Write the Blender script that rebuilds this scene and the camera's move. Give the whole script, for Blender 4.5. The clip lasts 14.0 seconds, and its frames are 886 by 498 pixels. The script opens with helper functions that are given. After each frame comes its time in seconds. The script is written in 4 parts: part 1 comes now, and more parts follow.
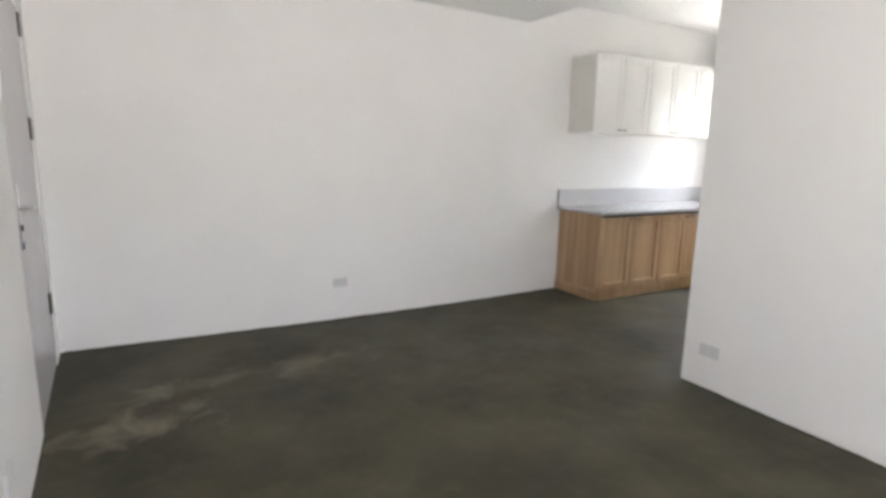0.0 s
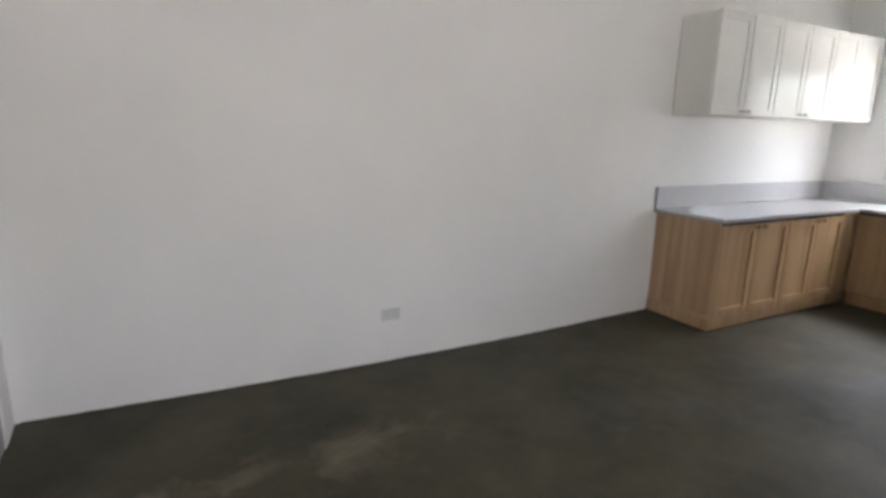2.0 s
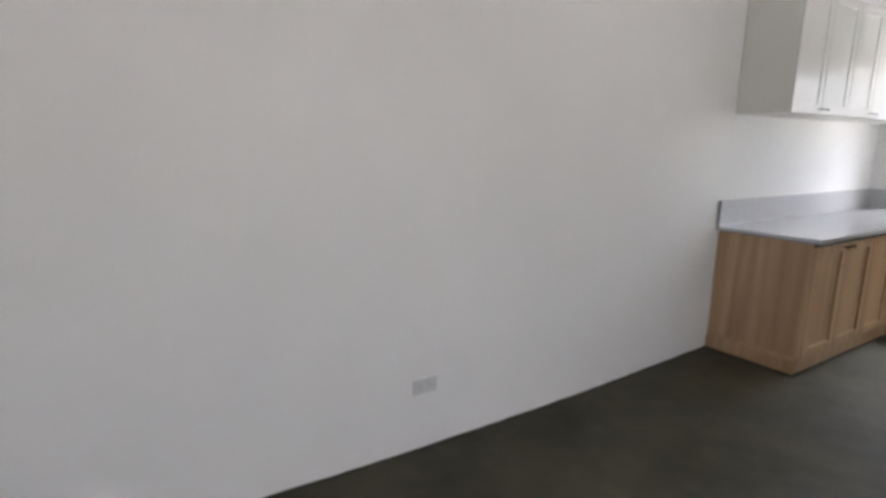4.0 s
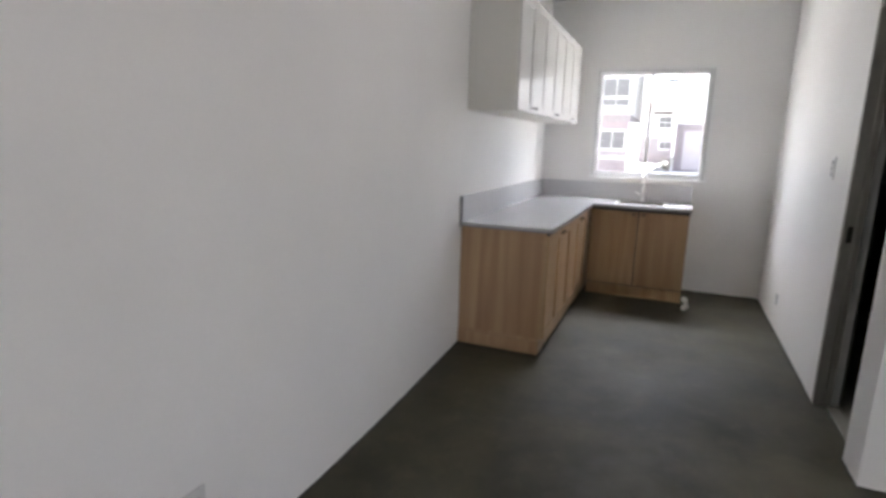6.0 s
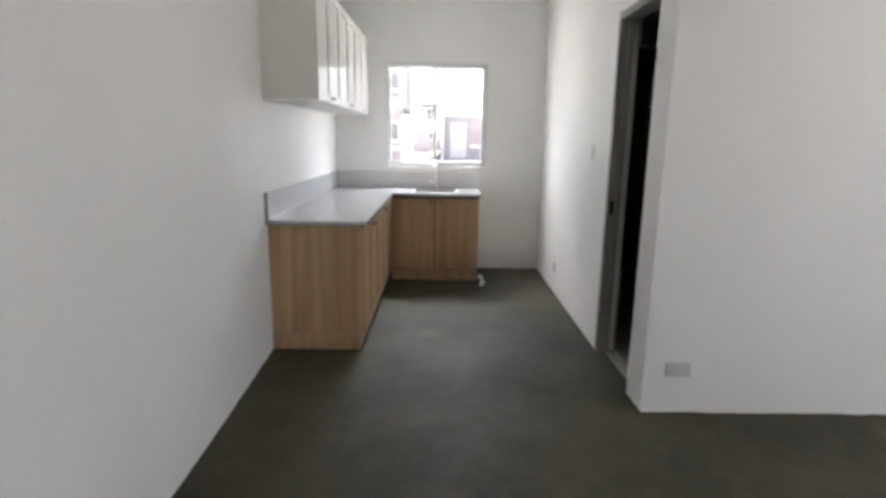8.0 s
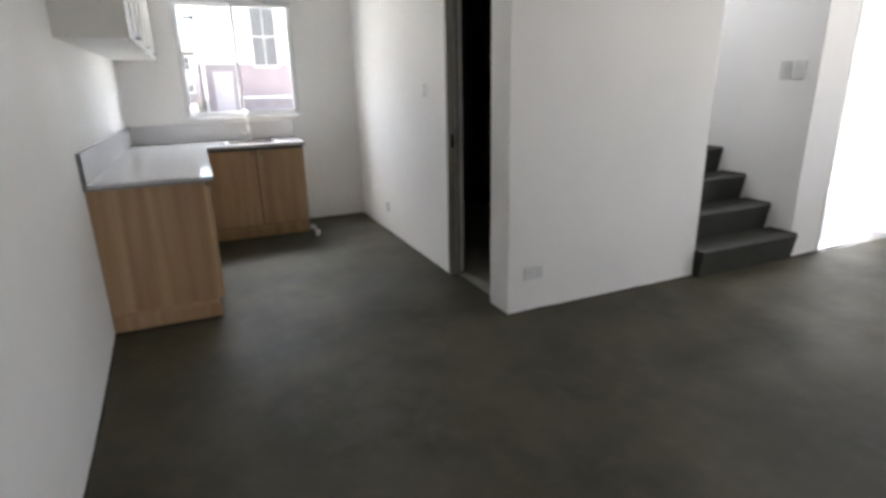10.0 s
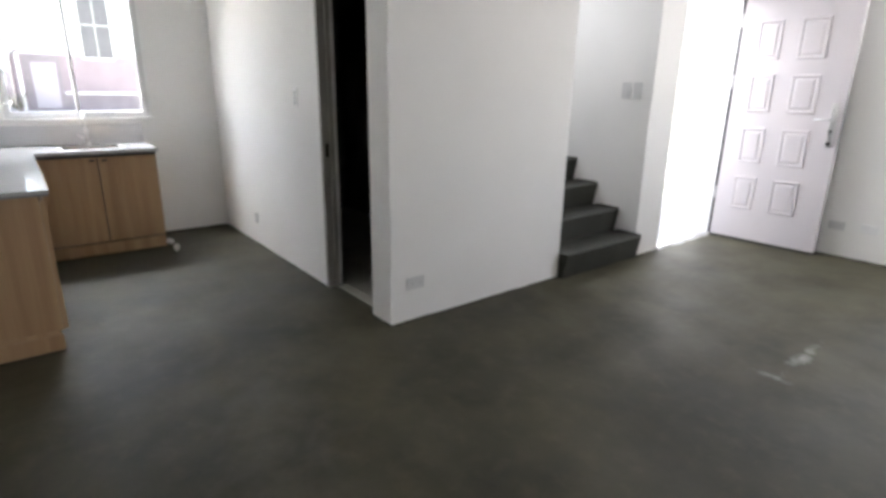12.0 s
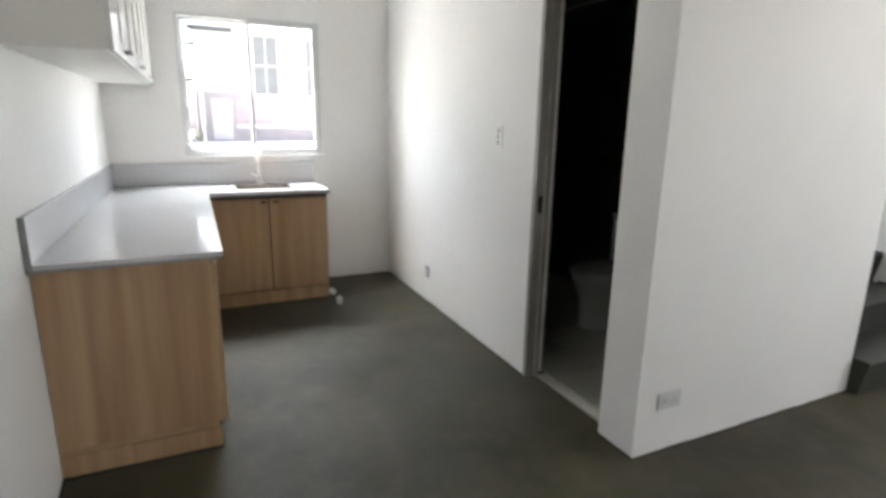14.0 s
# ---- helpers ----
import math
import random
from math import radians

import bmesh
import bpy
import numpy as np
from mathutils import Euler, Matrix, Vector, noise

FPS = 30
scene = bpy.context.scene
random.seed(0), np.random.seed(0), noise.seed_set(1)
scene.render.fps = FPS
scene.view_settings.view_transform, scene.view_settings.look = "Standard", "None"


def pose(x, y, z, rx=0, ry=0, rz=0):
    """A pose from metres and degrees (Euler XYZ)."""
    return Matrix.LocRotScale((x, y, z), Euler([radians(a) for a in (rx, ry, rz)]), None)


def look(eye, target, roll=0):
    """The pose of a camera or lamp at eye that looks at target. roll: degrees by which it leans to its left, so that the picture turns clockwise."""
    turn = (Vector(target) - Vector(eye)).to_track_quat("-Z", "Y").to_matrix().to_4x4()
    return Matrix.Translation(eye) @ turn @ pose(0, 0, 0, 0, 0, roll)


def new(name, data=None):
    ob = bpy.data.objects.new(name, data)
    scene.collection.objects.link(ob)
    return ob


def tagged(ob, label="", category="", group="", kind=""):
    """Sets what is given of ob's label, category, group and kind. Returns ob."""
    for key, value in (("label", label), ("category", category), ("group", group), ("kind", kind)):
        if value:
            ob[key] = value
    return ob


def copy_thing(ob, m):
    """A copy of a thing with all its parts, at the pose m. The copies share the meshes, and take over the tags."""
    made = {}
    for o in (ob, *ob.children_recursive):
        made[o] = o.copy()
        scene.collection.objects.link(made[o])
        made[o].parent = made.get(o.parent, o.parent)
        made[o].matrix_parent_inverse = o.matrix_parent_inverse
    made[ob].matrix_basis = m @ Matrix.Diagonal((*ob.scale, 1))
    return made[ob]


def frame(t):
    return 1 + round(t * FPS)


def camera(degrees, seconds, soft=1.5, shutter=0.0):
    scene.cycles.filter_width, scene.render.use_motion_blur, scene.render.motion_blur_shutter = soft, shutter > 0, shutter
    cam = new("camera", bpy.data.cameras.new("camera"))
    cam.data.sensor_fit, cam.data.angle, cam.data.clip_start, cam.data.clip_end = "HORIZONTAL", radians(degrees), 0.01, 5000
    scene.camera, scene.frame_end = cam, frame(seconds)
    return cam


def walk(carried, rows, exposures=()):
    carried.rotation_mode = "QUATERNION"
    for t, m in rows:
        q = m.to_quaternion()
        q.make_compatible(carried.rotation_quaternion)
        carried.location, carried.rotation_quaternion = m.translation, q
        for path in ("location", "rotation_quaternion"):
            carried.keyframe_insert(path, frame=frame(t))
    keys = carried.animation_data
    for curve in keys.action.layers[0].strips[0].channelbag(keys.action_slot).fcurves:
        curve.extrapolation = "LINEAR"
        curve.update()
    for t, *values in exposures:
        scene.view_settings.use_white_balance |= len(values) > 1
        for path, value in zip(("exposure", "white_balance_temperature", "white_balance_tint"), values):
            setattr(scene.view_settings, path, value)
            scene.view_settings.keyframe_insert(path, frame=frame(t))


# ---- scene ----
cam = camera(79.4, 14.0, soft=3.5)
PATH = [
    (0, (0.062, 0.338, 1.434), (1.013, 2.061, 1.072), 1.3),
    (0.5, (0.097, 0.565, 1.428), (1.048, 2.28, 1.032), 1.3),
    (1, (0.154, 0.871, 1.427), (1.051, 2.611, 1.018), 1.8),
    (1.5, (0.146, 1.209, 1.449), (1.016, 2.961, 1.031), 1.7),
    (2, (0.2, 1.563, 1.483), (1.108, 3.29, 1.047), 1.4),
    (2.2, (0.232, 1.665, 1.467), (1.151, 3.39, 1.044), 1.4),
    (4.3, (0.239, 2.748, 1.434), (1.367, 4.356, 1.057), 0.3),
    (4.5, (0.176, 2.851, 1.452), (1.416, 4.379, 1.091), 0.5),
    (5, (0.223, 3.015, 1.483), (1.767, 4.237, 1.129), 0.8),
    (5.5, (0.34, 3.194, 1.433), (2.068, 4.137, 1.078), 1.6),
    (6, (0.397, 3.328, 1.426), (2.201, 4.096, 1.033), 1.6),
    (6.5, (0.392, 3.45, 1.438), (2.3, 3.889, 1.031), 1.2),
    (7, (0.394, 3.514, 1.43), (2.336, 3.75, 1.016), 1.2),
    (7.2, (0.372, 3.511, 1.431), (2.321, 3.689, 1.019), 0.9),
    (9.3, (0.533, 3.808, 1.388), (2.462, 3.457, 0.991), 1.1),
    (9.5, (0.518, 3.885, 1.393), (2.426, 3.45, 0.982), 0.5),
    (10, (0.413, 4.038, 1.364), (2.164, 3.269, 0.781), -1.3),
    (10.5, (0.335, 4.072, 1.372), (1.963, 3.105, 0.73), -0.2),
    (11, (0.277, 4.087, 1.379), (1.826, 3.011, 0.714), 0.2),
    (11.5, (0.335, 4.093, 1.394), (1.848, 2.961, 0.738), 0.6),
    (12, (0.476, 4.098, 1.403), (1.977, 2.906, 0.833), 0.9),
    (12.5, (0.628, 4.093, 1.409), (2.109, 2.859, 0.878), 1.5),
    (13, (0.901, 4.027, 1.444), (2.554, 2.986, 1.018), 1.7),
    (13.5, (1.204, 4.044, 1.396), (2.947, 3.162, 0.967), 1.4),
    (14, (1.531, 4.084, 1.415), (3.295, 3.263, 0.951), 1.0),
]
walk(cam, [(t, look(eye, target, roll)) for t, eye, target, roll in PATH],
     exposures=[(0, 3.63, 6600, 14), (1.5, 3.5, 6600, 15), (2.2, 3.12, 6550, 15), (4.5, 3.1, 6450, 16), (5.0, 2.86, 6440, 16), (5.5, 2.98, 6440, 16), (6.0, 2.96, 6440, 16), (7, 3.14, 6480, 14), (9.5, 3.02, 6550, 13), (10.5, 2.98, 6450, 13), (12.0, 3.12, 6450, 13), (13.0, 3.07, 6550, 12), (14, 3.36, 6550, 11)])


# ---- world and large lights ----
world = bpy.data.worlds.new("sky")
scene.world = world
world.use_nodes = True
wn = world.node_tree
sky = wn.nodes.new("ShaderNodeTexSky")
sky.sky_type = "NISHITA"
sky.sun_disc = False
sky.sun_elevation = radians(58)
sky.sun_rotation = radians(6)
sky.dust_density = 2.0
sky.air_density = 1.0
sky.ozone_density = 0.6
wn.nodes["Background"].inputs["Strength"].default_value = 0.15
hazy = wn.nodes.new("ShaderNodeHueSaturation")
hazy.inputs["Saturation"].default_value = 0.65
wn.links.new(sky.outputs[0], hazy.inputs["Color"])
wn.links.new(hazy.outputs[0], wn.nodes["Background"].inputs["Color"])

sun = new("sun", bpy.data.lights.new("sun", "SUN"))
sun.data.energy = 5.0
sun.data.angle = radians(12)
sun.data.color = (1.0, 0.98, 0.95)
sun.matrix_world = look((1.0, 9, 15), (0, 0, 0))

# daylight of an assumed wide front window behind the visitor, out of view; tilted up to brighten the walls evenly
front_day = new("front_window_daylight", bpy.data.lights.new("front_window_daylight", "AREA"))
front_day.data.shape = "RECTANGLE"
front_day.data.size, front_day.data.size_y = 1.15, 1.1
front_day.data.energy = 4.6
front_day.data.color = (1.0, 0.99, 0.98)
front_day.matrix_world = look((0.85, -1.71, 1.6), (0.85, 2.0, 4.9))

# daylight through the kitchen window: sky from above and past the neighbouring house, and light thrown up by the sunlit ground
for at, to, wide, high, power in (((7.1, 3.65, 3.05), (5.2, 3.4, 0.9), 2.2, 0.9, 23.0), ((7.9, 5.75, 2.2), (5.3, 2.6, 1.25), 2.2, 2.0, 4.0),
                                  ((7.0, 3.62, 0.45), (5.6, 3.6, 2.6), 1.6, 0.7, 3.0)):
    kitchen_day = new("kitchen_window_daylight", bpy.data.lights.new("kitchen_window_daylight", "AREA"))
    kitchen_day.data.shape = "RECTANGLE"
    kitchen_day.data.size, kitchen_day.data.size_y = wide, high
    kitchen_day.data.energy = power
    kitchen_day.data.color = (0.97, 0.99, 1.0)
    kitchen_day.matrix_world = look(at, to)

# sky light that falls through the open entrance door
door_day = new("doorway_daylight", bpy.data.lights.new("doorway_daylight", "AREA"))
door_day.data.shape = "RECTANGLE"
door_day.data.size, door_day.data.size_y = 0.8, 0.8
door_day.data.energy = 4.5
door_day.data.color = (1.0, 0.99, 0.98)
door_day.matrix_world = look((3.9, -0.95, 2.55), (1.5, -0.95, 0.0))

# sky light from an assumed window over the stairs, out of view
stair_day = new("stair_window_daylight", bpy.data.lights.new("stair_window_daylight", "AREA"))
stair_day.data.shape = "RECTANGLE"
stair_day.data.size, stair_day.data.size_y = 0.8, 1.8
stair_day.data.energy = 9.5
stair_day.data.color = (0.92, 0.96, 1.0)
stair_day.matrix_world = look((6.2, 0.42, 3.9), (3.4, 0.3, 1.3))


# ---- plan ----
PY = 4.662            # party wall
KX = 6.24             # kitchen window wall
BX, BY, BS = 3.035, 2.461, 0.908   # bathroom block: west face, north face, south face
DX = 3.01            # entrance wall
SY = -1.64            # front wall
STAIR = -0.10          # face of the wall beside the stairs
CL, CK = 2.64, 2.87   # ceilings: living room, kitchen
WT = 0.15             # wall thickness


# ---- materials ----
def material(name, base, rough=0.6, metal=0.0, spread=0.08, scale=3.0, fine=60.0, bump=0.08, stretch=(1, 1, 1), tint=None, coat=0.0, random_amount=0.0):
    m = bpy.data.materials.new(name)
    m.use_nodes = True
    nt = m.node_tree
    b = nt.nodes["Principled BSDF"]
    b.inputs["Roughness"].default_value = rough
    b.inputs["Metallic"].default_value = metal
    if coat:
        b.inputs["Coat Weight"].default_value = coat
        b.inputs["Coat Roughness"].default_value = 0.05
    tc = nt.nodes.new("ShaderNodeTexCoord")
    mp = nt.nodes.new("ShaderNodeMapping")
    mp.inputs["Scale"].default_value = stretch
    nt.links.new(tc.outputs["Object"], mp.inputs["Vector"])
    big = nt.nodes.new("ShaderNodeTexNoise")
    big.inputs["Scale"].default_value = scale
    big.inputs["Detail"].default_value = 6
    small = nt.nodes.new("ShaderNodeTexNoise")
    small.inputs["Scale"].default_value = fine
    small.inputs["Detail"].default_value = 4
    for n in (big, small):
        nt.links.new(mp.outputs[0], n.inputs["Vector"])
    mixn = nt.nodes.new("ShaderNodeMath")
    mixn.operation = "MULTIPLY_ADD"
    mixn.inputs[1].default_value = 0.35
    nt.links.new(small.outputs["Fac"], mixn.inputs[0])
    nt.links.new(big.outputs["Fac"], mixn.inputs[2])
    ramp = nt.nodes.new("ShaderNodeValToRGB")
    ramp.color_ramp.elements[0].position = 0.42
    ramp.color_ramp.elements[1].position = 0.92
    dark = tint or tuple(c * (1 - 2 * spread) for c in base)
    light = tuple(min(1, c * (1 + spread)) for c in base)
    ramp.color_ramp.elements[0].color = (*dark, 1)
    ramp.color_ramp.elements[1].color = (*light, 1)
    nt.links.new(mixn.outputs[0], ramp.inputs["Fac"])
    out = ramp.outputs["Color"]
    if random_amount:
        info = nt.nodes.new("ShaderNodeObjectInfo")
        hsv = nt.nodes.new("ShaderNodeHueSaturation")
        mr = nt.nodes.new("ShaderNodeMapRange")
        mr.inputs["To Min"].default_value = 1 - random_amount
        mr.inputs["To Max"].default_value = 1 + random_amount
        nt.links.new(info.outputs["Random"], mr.inputs["Value"])
        nt.links.new(mr.outputs[0], hsv.inputs["Value"])
        nt.links.new(out, hsv.inputs["Color"])
        out = hsv.outputs["Color"]
    nt.links.new(out, b.inputs["Base Color"])
    if bump:
        bn = nt.nodes.new("ShaderNodeBump")
        bn.inputs["Strength"].default_value = bump
        bn.inputs["Distance"].default_value = 0.01
        nt.links.new(mixn.outputs[0], bn.inputs["Height"])
        nt.links.new(bn.outputs[0], b.inputs["Normal"])
    return m


def concrete_floor():
    """Dark trowelled cement with cloudy patches, pale dusty smears and trowel marks, plus two broad painted-in shades.
    """
    m = bpy.data.materials.new("cement_floor")
    m.use_nodes = True
    nt = m.node_tree
    L = nt.links.new
    b = nt.nodes["Principled BSDF"]
    tc = nt.nodes.new("ShaderNodeTexCoord")

    def noise_node(scale, detail=6, distortion=0.0, rough=0.55):
        n = nt.nodes.new("ShaderNodeTexNoise")
        n.inputs["Scale"].default_value = scale
        n.inputs["Detail"].default_value = detail
        n.inputs["Distortion"].default_value = distortion
        n.inputs["Roughness"].default_value = rough
        L(tc.outputs["Object"], n.inputs["Vector"])
        return n

    def ramp(src, p0, c0, p1, c1):
        r = nt.nodes.new("ShaderNodeValToRGB")
        r.color_ramp.elements[0].position, r.color_ramp.elements[1].position = p0, p1
        r.color_ramp.elements[0].color, r.color_ramp.elements[1].color = (*c0, 1), (*c1, 1)
        L(src, r.inputs["Fac"])
        return r.outputs["Color"]

    def mix(fac, a, c):
        x = nt.nodes.new("ShaderNodeMix")
        x.data_type = "RGBA"
        if isinstance(fac, float):
            x.inputs["Factor"].default_value = fac
        else:
            L(fac, x.inputs["Factor"])
        for sock, v in ((x.inputs[6], a), (x.inputs[7], c)):
            if isinstance(v, tuple):
                sock.default_value = (*v, 1)
            else:
                L(v, sock)
        return x.outputs[2]

    base = ramp(noise_node(1.9, 8, 0.25).outputs["Fac"], 0.32, FLOOR_DARK, 0.7, FLOOR_LIGHT)
    base = mix(ramp(noise_node(9, 8, 0.2, 0.65).outputs["Fac"], 0.5, (0, 0, 0), 0.8, (0.32, 0.32, 0.32)), base, FLOOR_PALE)
    base = mix(ramp(noise_node(75, 3).outputs["Fac"], 0.62, (0, 0, 0), 0.8, (0.28, 0.28, 0.28)), base, FLOOR_PALE)

    def smear_or_shade(cx, cy, rx, ry, amount, colour, base_in, rough_scale=5.0):
        mp = nt.nodes.new("ShaderNodeMapping")
        mp.inputs["Location"].default_value = (-cx / rx, -cy / ry, 0)
        mp.inputs["Scale"].default_value = (1 / rx, 1 / ry, 0)
        L(tc.outputs["Object"], mp.inputs["Vector"])
        ln = nt.nodes.new("ShaderNodeVectorMath")
        ln.operation = "LENGTH"
        L(mp.outputs[0], ln.inputs[0])
        n = noise_node(rough_scale, 6, 0.8)
        ad = nt.nodes.new("ShaderNodeMath")
        ad.operation = "MULTIPLY_ADD"
        ad.inputs[1].default_value = 1.9
        L(n.outputs["Fac"], ad.inputs[0])
        L(ln.outputs["Value"], ad.inputs[2])
        f = ramp(ad.outputs[0], 0.0, (0, 0, 0), 1.0, (0, 0, 0))
        r = f.node.color_ramp
        r.elements[0].position, r.elements[0].color = 0.0, (amount,) * 3 + (1,)
        r.elements[1].position, r.elements[1].color = 0.3, (0, 0, 0, 1)
        half = nt.nodes.new("ShaderNodeMath")
        half.operation = "MULTIPLY_ADD"
        half.inputs[1].default_value, half.inputs[2].default_value = 0.5, -0.42
        L(ad.outputs[0], half.inputs[0])
        L(half.outputs[0], f.node.inputs["Fac"])
        return mix(f, base_in, colour)

    base = smear_or_shade(-0.1, 3.3, 0.75, 0.45, 0.85, (0.22, 0.184, 0.13), base, 5.0)
    base = smear_or_shade(0.05, 3.75, 0.5, 0.36, 0.8, (0.21, 0.175, 0.125), base, 4.0)
    base = smear_or_shade(1.0, 3.75, 1.0, 0.4, 0.75, (0.2, 0.162, 0.11), base, 4.0)
    base = smear_or_shade(1.9, 3.5, 1.2, 0.6, 0.4, (0.125, 0.112, 0.084), base, 2.6)
    base = smear_or_shade(2.6, 3.4, 1.0, 0.6, 0.4, (0.12, 0.112, 0.09), base, 3.2)
    # next two put shade into the colour: middle of the room, then kitchen
    base = smear_or_shade(1.3, 1.7, 1.6, 1.3, 0.5, (0.031, 0.0285, 0.018), base, 1.6)
    base = smear_or_shade(4.8, 3.2, 3.6, 2.2, 0.75, (0.034, 0.034, 0.029), base, 1.4)
    base = smear_or_shade(1.35, 1.2, 0.24, 0.08, 0.7, (0.3, 0.29, 0.27), base, 9.0)
    base = smear_or_shade(1.33, 0.85, 0.08, 0.55, 0.8, (0.28, 0.27, 0.25), base, 10.0)
    L(base, b.inputs["Base Color"])
    rr = ramp(noise_node(2.2, 6).outputs["Fac"], 0.3, (0.54,) * 3, 0.75, (0.68,) * 3)
    L(rr, b.inputs["Roughness"])
    b.inputs["Specular IOR Level"].default_value = 0.36
    bn = nt.nodes.new("ShaderNodeBump")
    bn.inputs["Strength"].default_value = 0.14
    bn.inputs["Distance"].default_value = 0.012
    L(noise_node(14, 10, 0.3, 0.62).outputs["Fac"], bn.inputs["Height"])
    L(bn.outputs[0], b.inputs["Normal"])
    return m


FLOOR_DARK, FLOOR_LIGHT, FLOOR_PALE = (0.034, 0.0315, 0.0175), (0.078, 0.0695, 0.0405), (0.135, 0.115, 0.07)


def wood(name, dark, light, rough=0.34):
    m = bpy.data.materials.new(name)
    m.use_nodes = True
    nt = m.node_tree
    L = nt.links.new
    b = nt.nodes["Principled BSDF"]
    b.inputs["Roughness"].default_value = rough
    tc = nt.nodes.new("ShaderNodeTexCoord")
    info = nt.nodes.new("ShaderNodeObjectInfo")
    off = nt.nodes.new("ShaderNodeVectorMath")
    off.operation = "MULTIPLY_ADD"
    comb = nt.nodes.new("ShaderNodeCombineXYZ")
    for i in range(3):
        L(info.outputs["Random"], comb.inputs[i])
    off.inputs[1].default_value = (7, 7, 3)
    L(comb.outputs[0], off.inputs[0])
    L(tc.outputs["Object"], off.inputs[2])

    def n(scale, stretch, detail, distortion):
        mp = nt.nodes.new("ShaderNodeMapping")
        mp.inputs["Scale"].default_value = stretch
        L(off.outputs[0], mp.inputs["Vector"])
        t = nt.nodes.new("ShaderNodeTexNoise")
        t.inputs["Scale"].default_value = scale
        t.inputs["Detail"].default_value = detail
        t.inputs["Distortion"].default_value = distortion
        L(mp.outputs[0], t.inputs["Vector"])
        return t.outputs["Fac"]

    bands = n(2.2, (5, 5, 0.3), 5, 0.8)
    fibres = n(8.0, (22, 22, 0.6), 4, 0.1)
    add = nt.nodes.new("ShaderNodeMath")
    add.operation = "MULTIPLY_ADD"
    add.inputs[1].default_value = 0.22
    L(fibres, add.inputs[0])
    L(bands, add.inputs[2])
    r = nt.nodes.new("ShaderNodeValToRGB")
    r.color_ramp.elements[0].position, r.color_ramp.elements[1].position = 0.42, 0.8
    r.color_ramp.elements[0].color, r.color_ramp.elements[1].color = (*dark, 1), (*light, 1)
    L(add.outputs[0], r.inputs["Fac"])
    L(r.outputs["Color"], b.inputs["Base Color"])
    bn = nt.nodes.new("ShaderNodeBump")
    bn.inputs["Strength"].default_value = 0.12
    bn.inputs["Distance"].default_value = 0.004
    L(fibres, bn.inputs["Height"])
    L(bn.outputs[0], b.inputs["Normal"])
    return m


def clear_glass(name):
    m = bpy.data.materials.new(name)
    m.use_nodes = True
    b = m.node_tree.nodes["Principled BSDF"]
    b.inputs["Base Color"].default_value = (0.97, 0.99, 0.98, 1)
    b.inputs["Roughness"].default_value = 0.0
    b.inputs["Transmission Weight"].default_value = 1.0
    b.inputs["IOR"].default_value = 1.05
    return m


M_WALL = material("white_wall_paint", (0.885, 0.875, 0.855), 0.62, spread=0.02, scale=1.4, fine=90, bump=0.05)
M_CEIL = material("white_ceiling_paint", (0.885, 0.885, 0.865), 0.7, spread=0.02, scale=1.2, fine=70, bump=0.04)
M_FLOOR = concrete_floor()
M_STEP = material("cement_steps", (0.031, 0.031, 0.024), 0.62, spread=0.2, scale=5, fine=60, bump=0.25)
M_WOOD = wood("light_oak_veneer", (0.4, 0.246, 0.134), (0.55, 0.37, 0.212))
M_WOOD_EDGE = wood("oak_edge", (0.2, 0.125, 0.07), (0.36, 0.25, 0.15))
M_TOP = material("grey_speckled_stone", (0.6, 0.6, 0.61), 0.1, spread=0.035, scale=60, fine=240, bump=0.01)
M_EDGE = material("dark_grey_edge", (0.3, 0.3, 0.305), 0.7, spread=0.1, scale=20, fine=90, bump=0.1)
M_LACQUER = material("white_gloss_lacquer", (0.8, 0.79, 0.76), 0.17, spread=0.01, scale=2, fine=40, bump=0.0, coat=0.08)
M_CARCASS = material("off_white_laminate", (0.8, 0.785, 0.735), 0.4, spread=0.02, scale=2, fine=40, bump=0.0)
M_DARKMETAL = material("dark_bronze_metal", (0.05, 0.045, 0.04), 0.35, 0.8, 0.1, 8, 60, 0.0)
M_CHROME = material("chrome", (0.8, 0.8, 0.81), 0.12, 1.0, 0.03, 8, 60, 0.0)
M_BRIGHTCHROME = material("bright_satin_chrome", (0.9, 0.9, 0.9), 0.28, 0.6, 0.02, 8, 60, 0.0)
M_PULL = material("smoked_chrome", (0.3, 0.29, 0.28), 0.16, 1.0, 0.05, 8, 60, 0.0)
M_STEEL = material("brushed_steel", (0.55, 0.55, 0.55), 0.3, 1.0, 0.05, 8, 120, 0.02)
M_NICKEL = material("satin_nickel", (0.66, 0.65, 0.64), 0.3, 0.85, 0.03, 8, 60, 0.0)
# the steel again, darkened to carry the shade inside the bowl
M_BOWL = material("shaded_steel_bowl", (0.22, 0.22, 0.22), 0.4, 0.9, 0.05, 8, 120, 0.02)
M_DOOR = material("white_door_enamel", (0.66, 0.62, 0.64), 0.35, spread=0.015, scale=3, fine=60, bump=0.02)
M_SIDEDOOR = material("grey_white_door_enamel", (0.62, 0.6, 0.61), 0.25, spread=0.03, scale=3, fine=60, bump=0.02)
M_FRAMEWHITE = material("white_frame_paint", (0.86, 0.86, 0.85), 0.4, spread=0.02, scale=4, fine=60, bump=0.02)
M_ALU = material("white_powder_coated_aluminium", (0.66, 0.66, 0.66), 0.35, spread=0.02, scale=6, fine=80, bump=0.0)
M_PLASTIC = material("white_plastic", (0.68, 0.68, 0.67), 0.35, spread=0.02, scale=10, fine=80, bump=0.0)
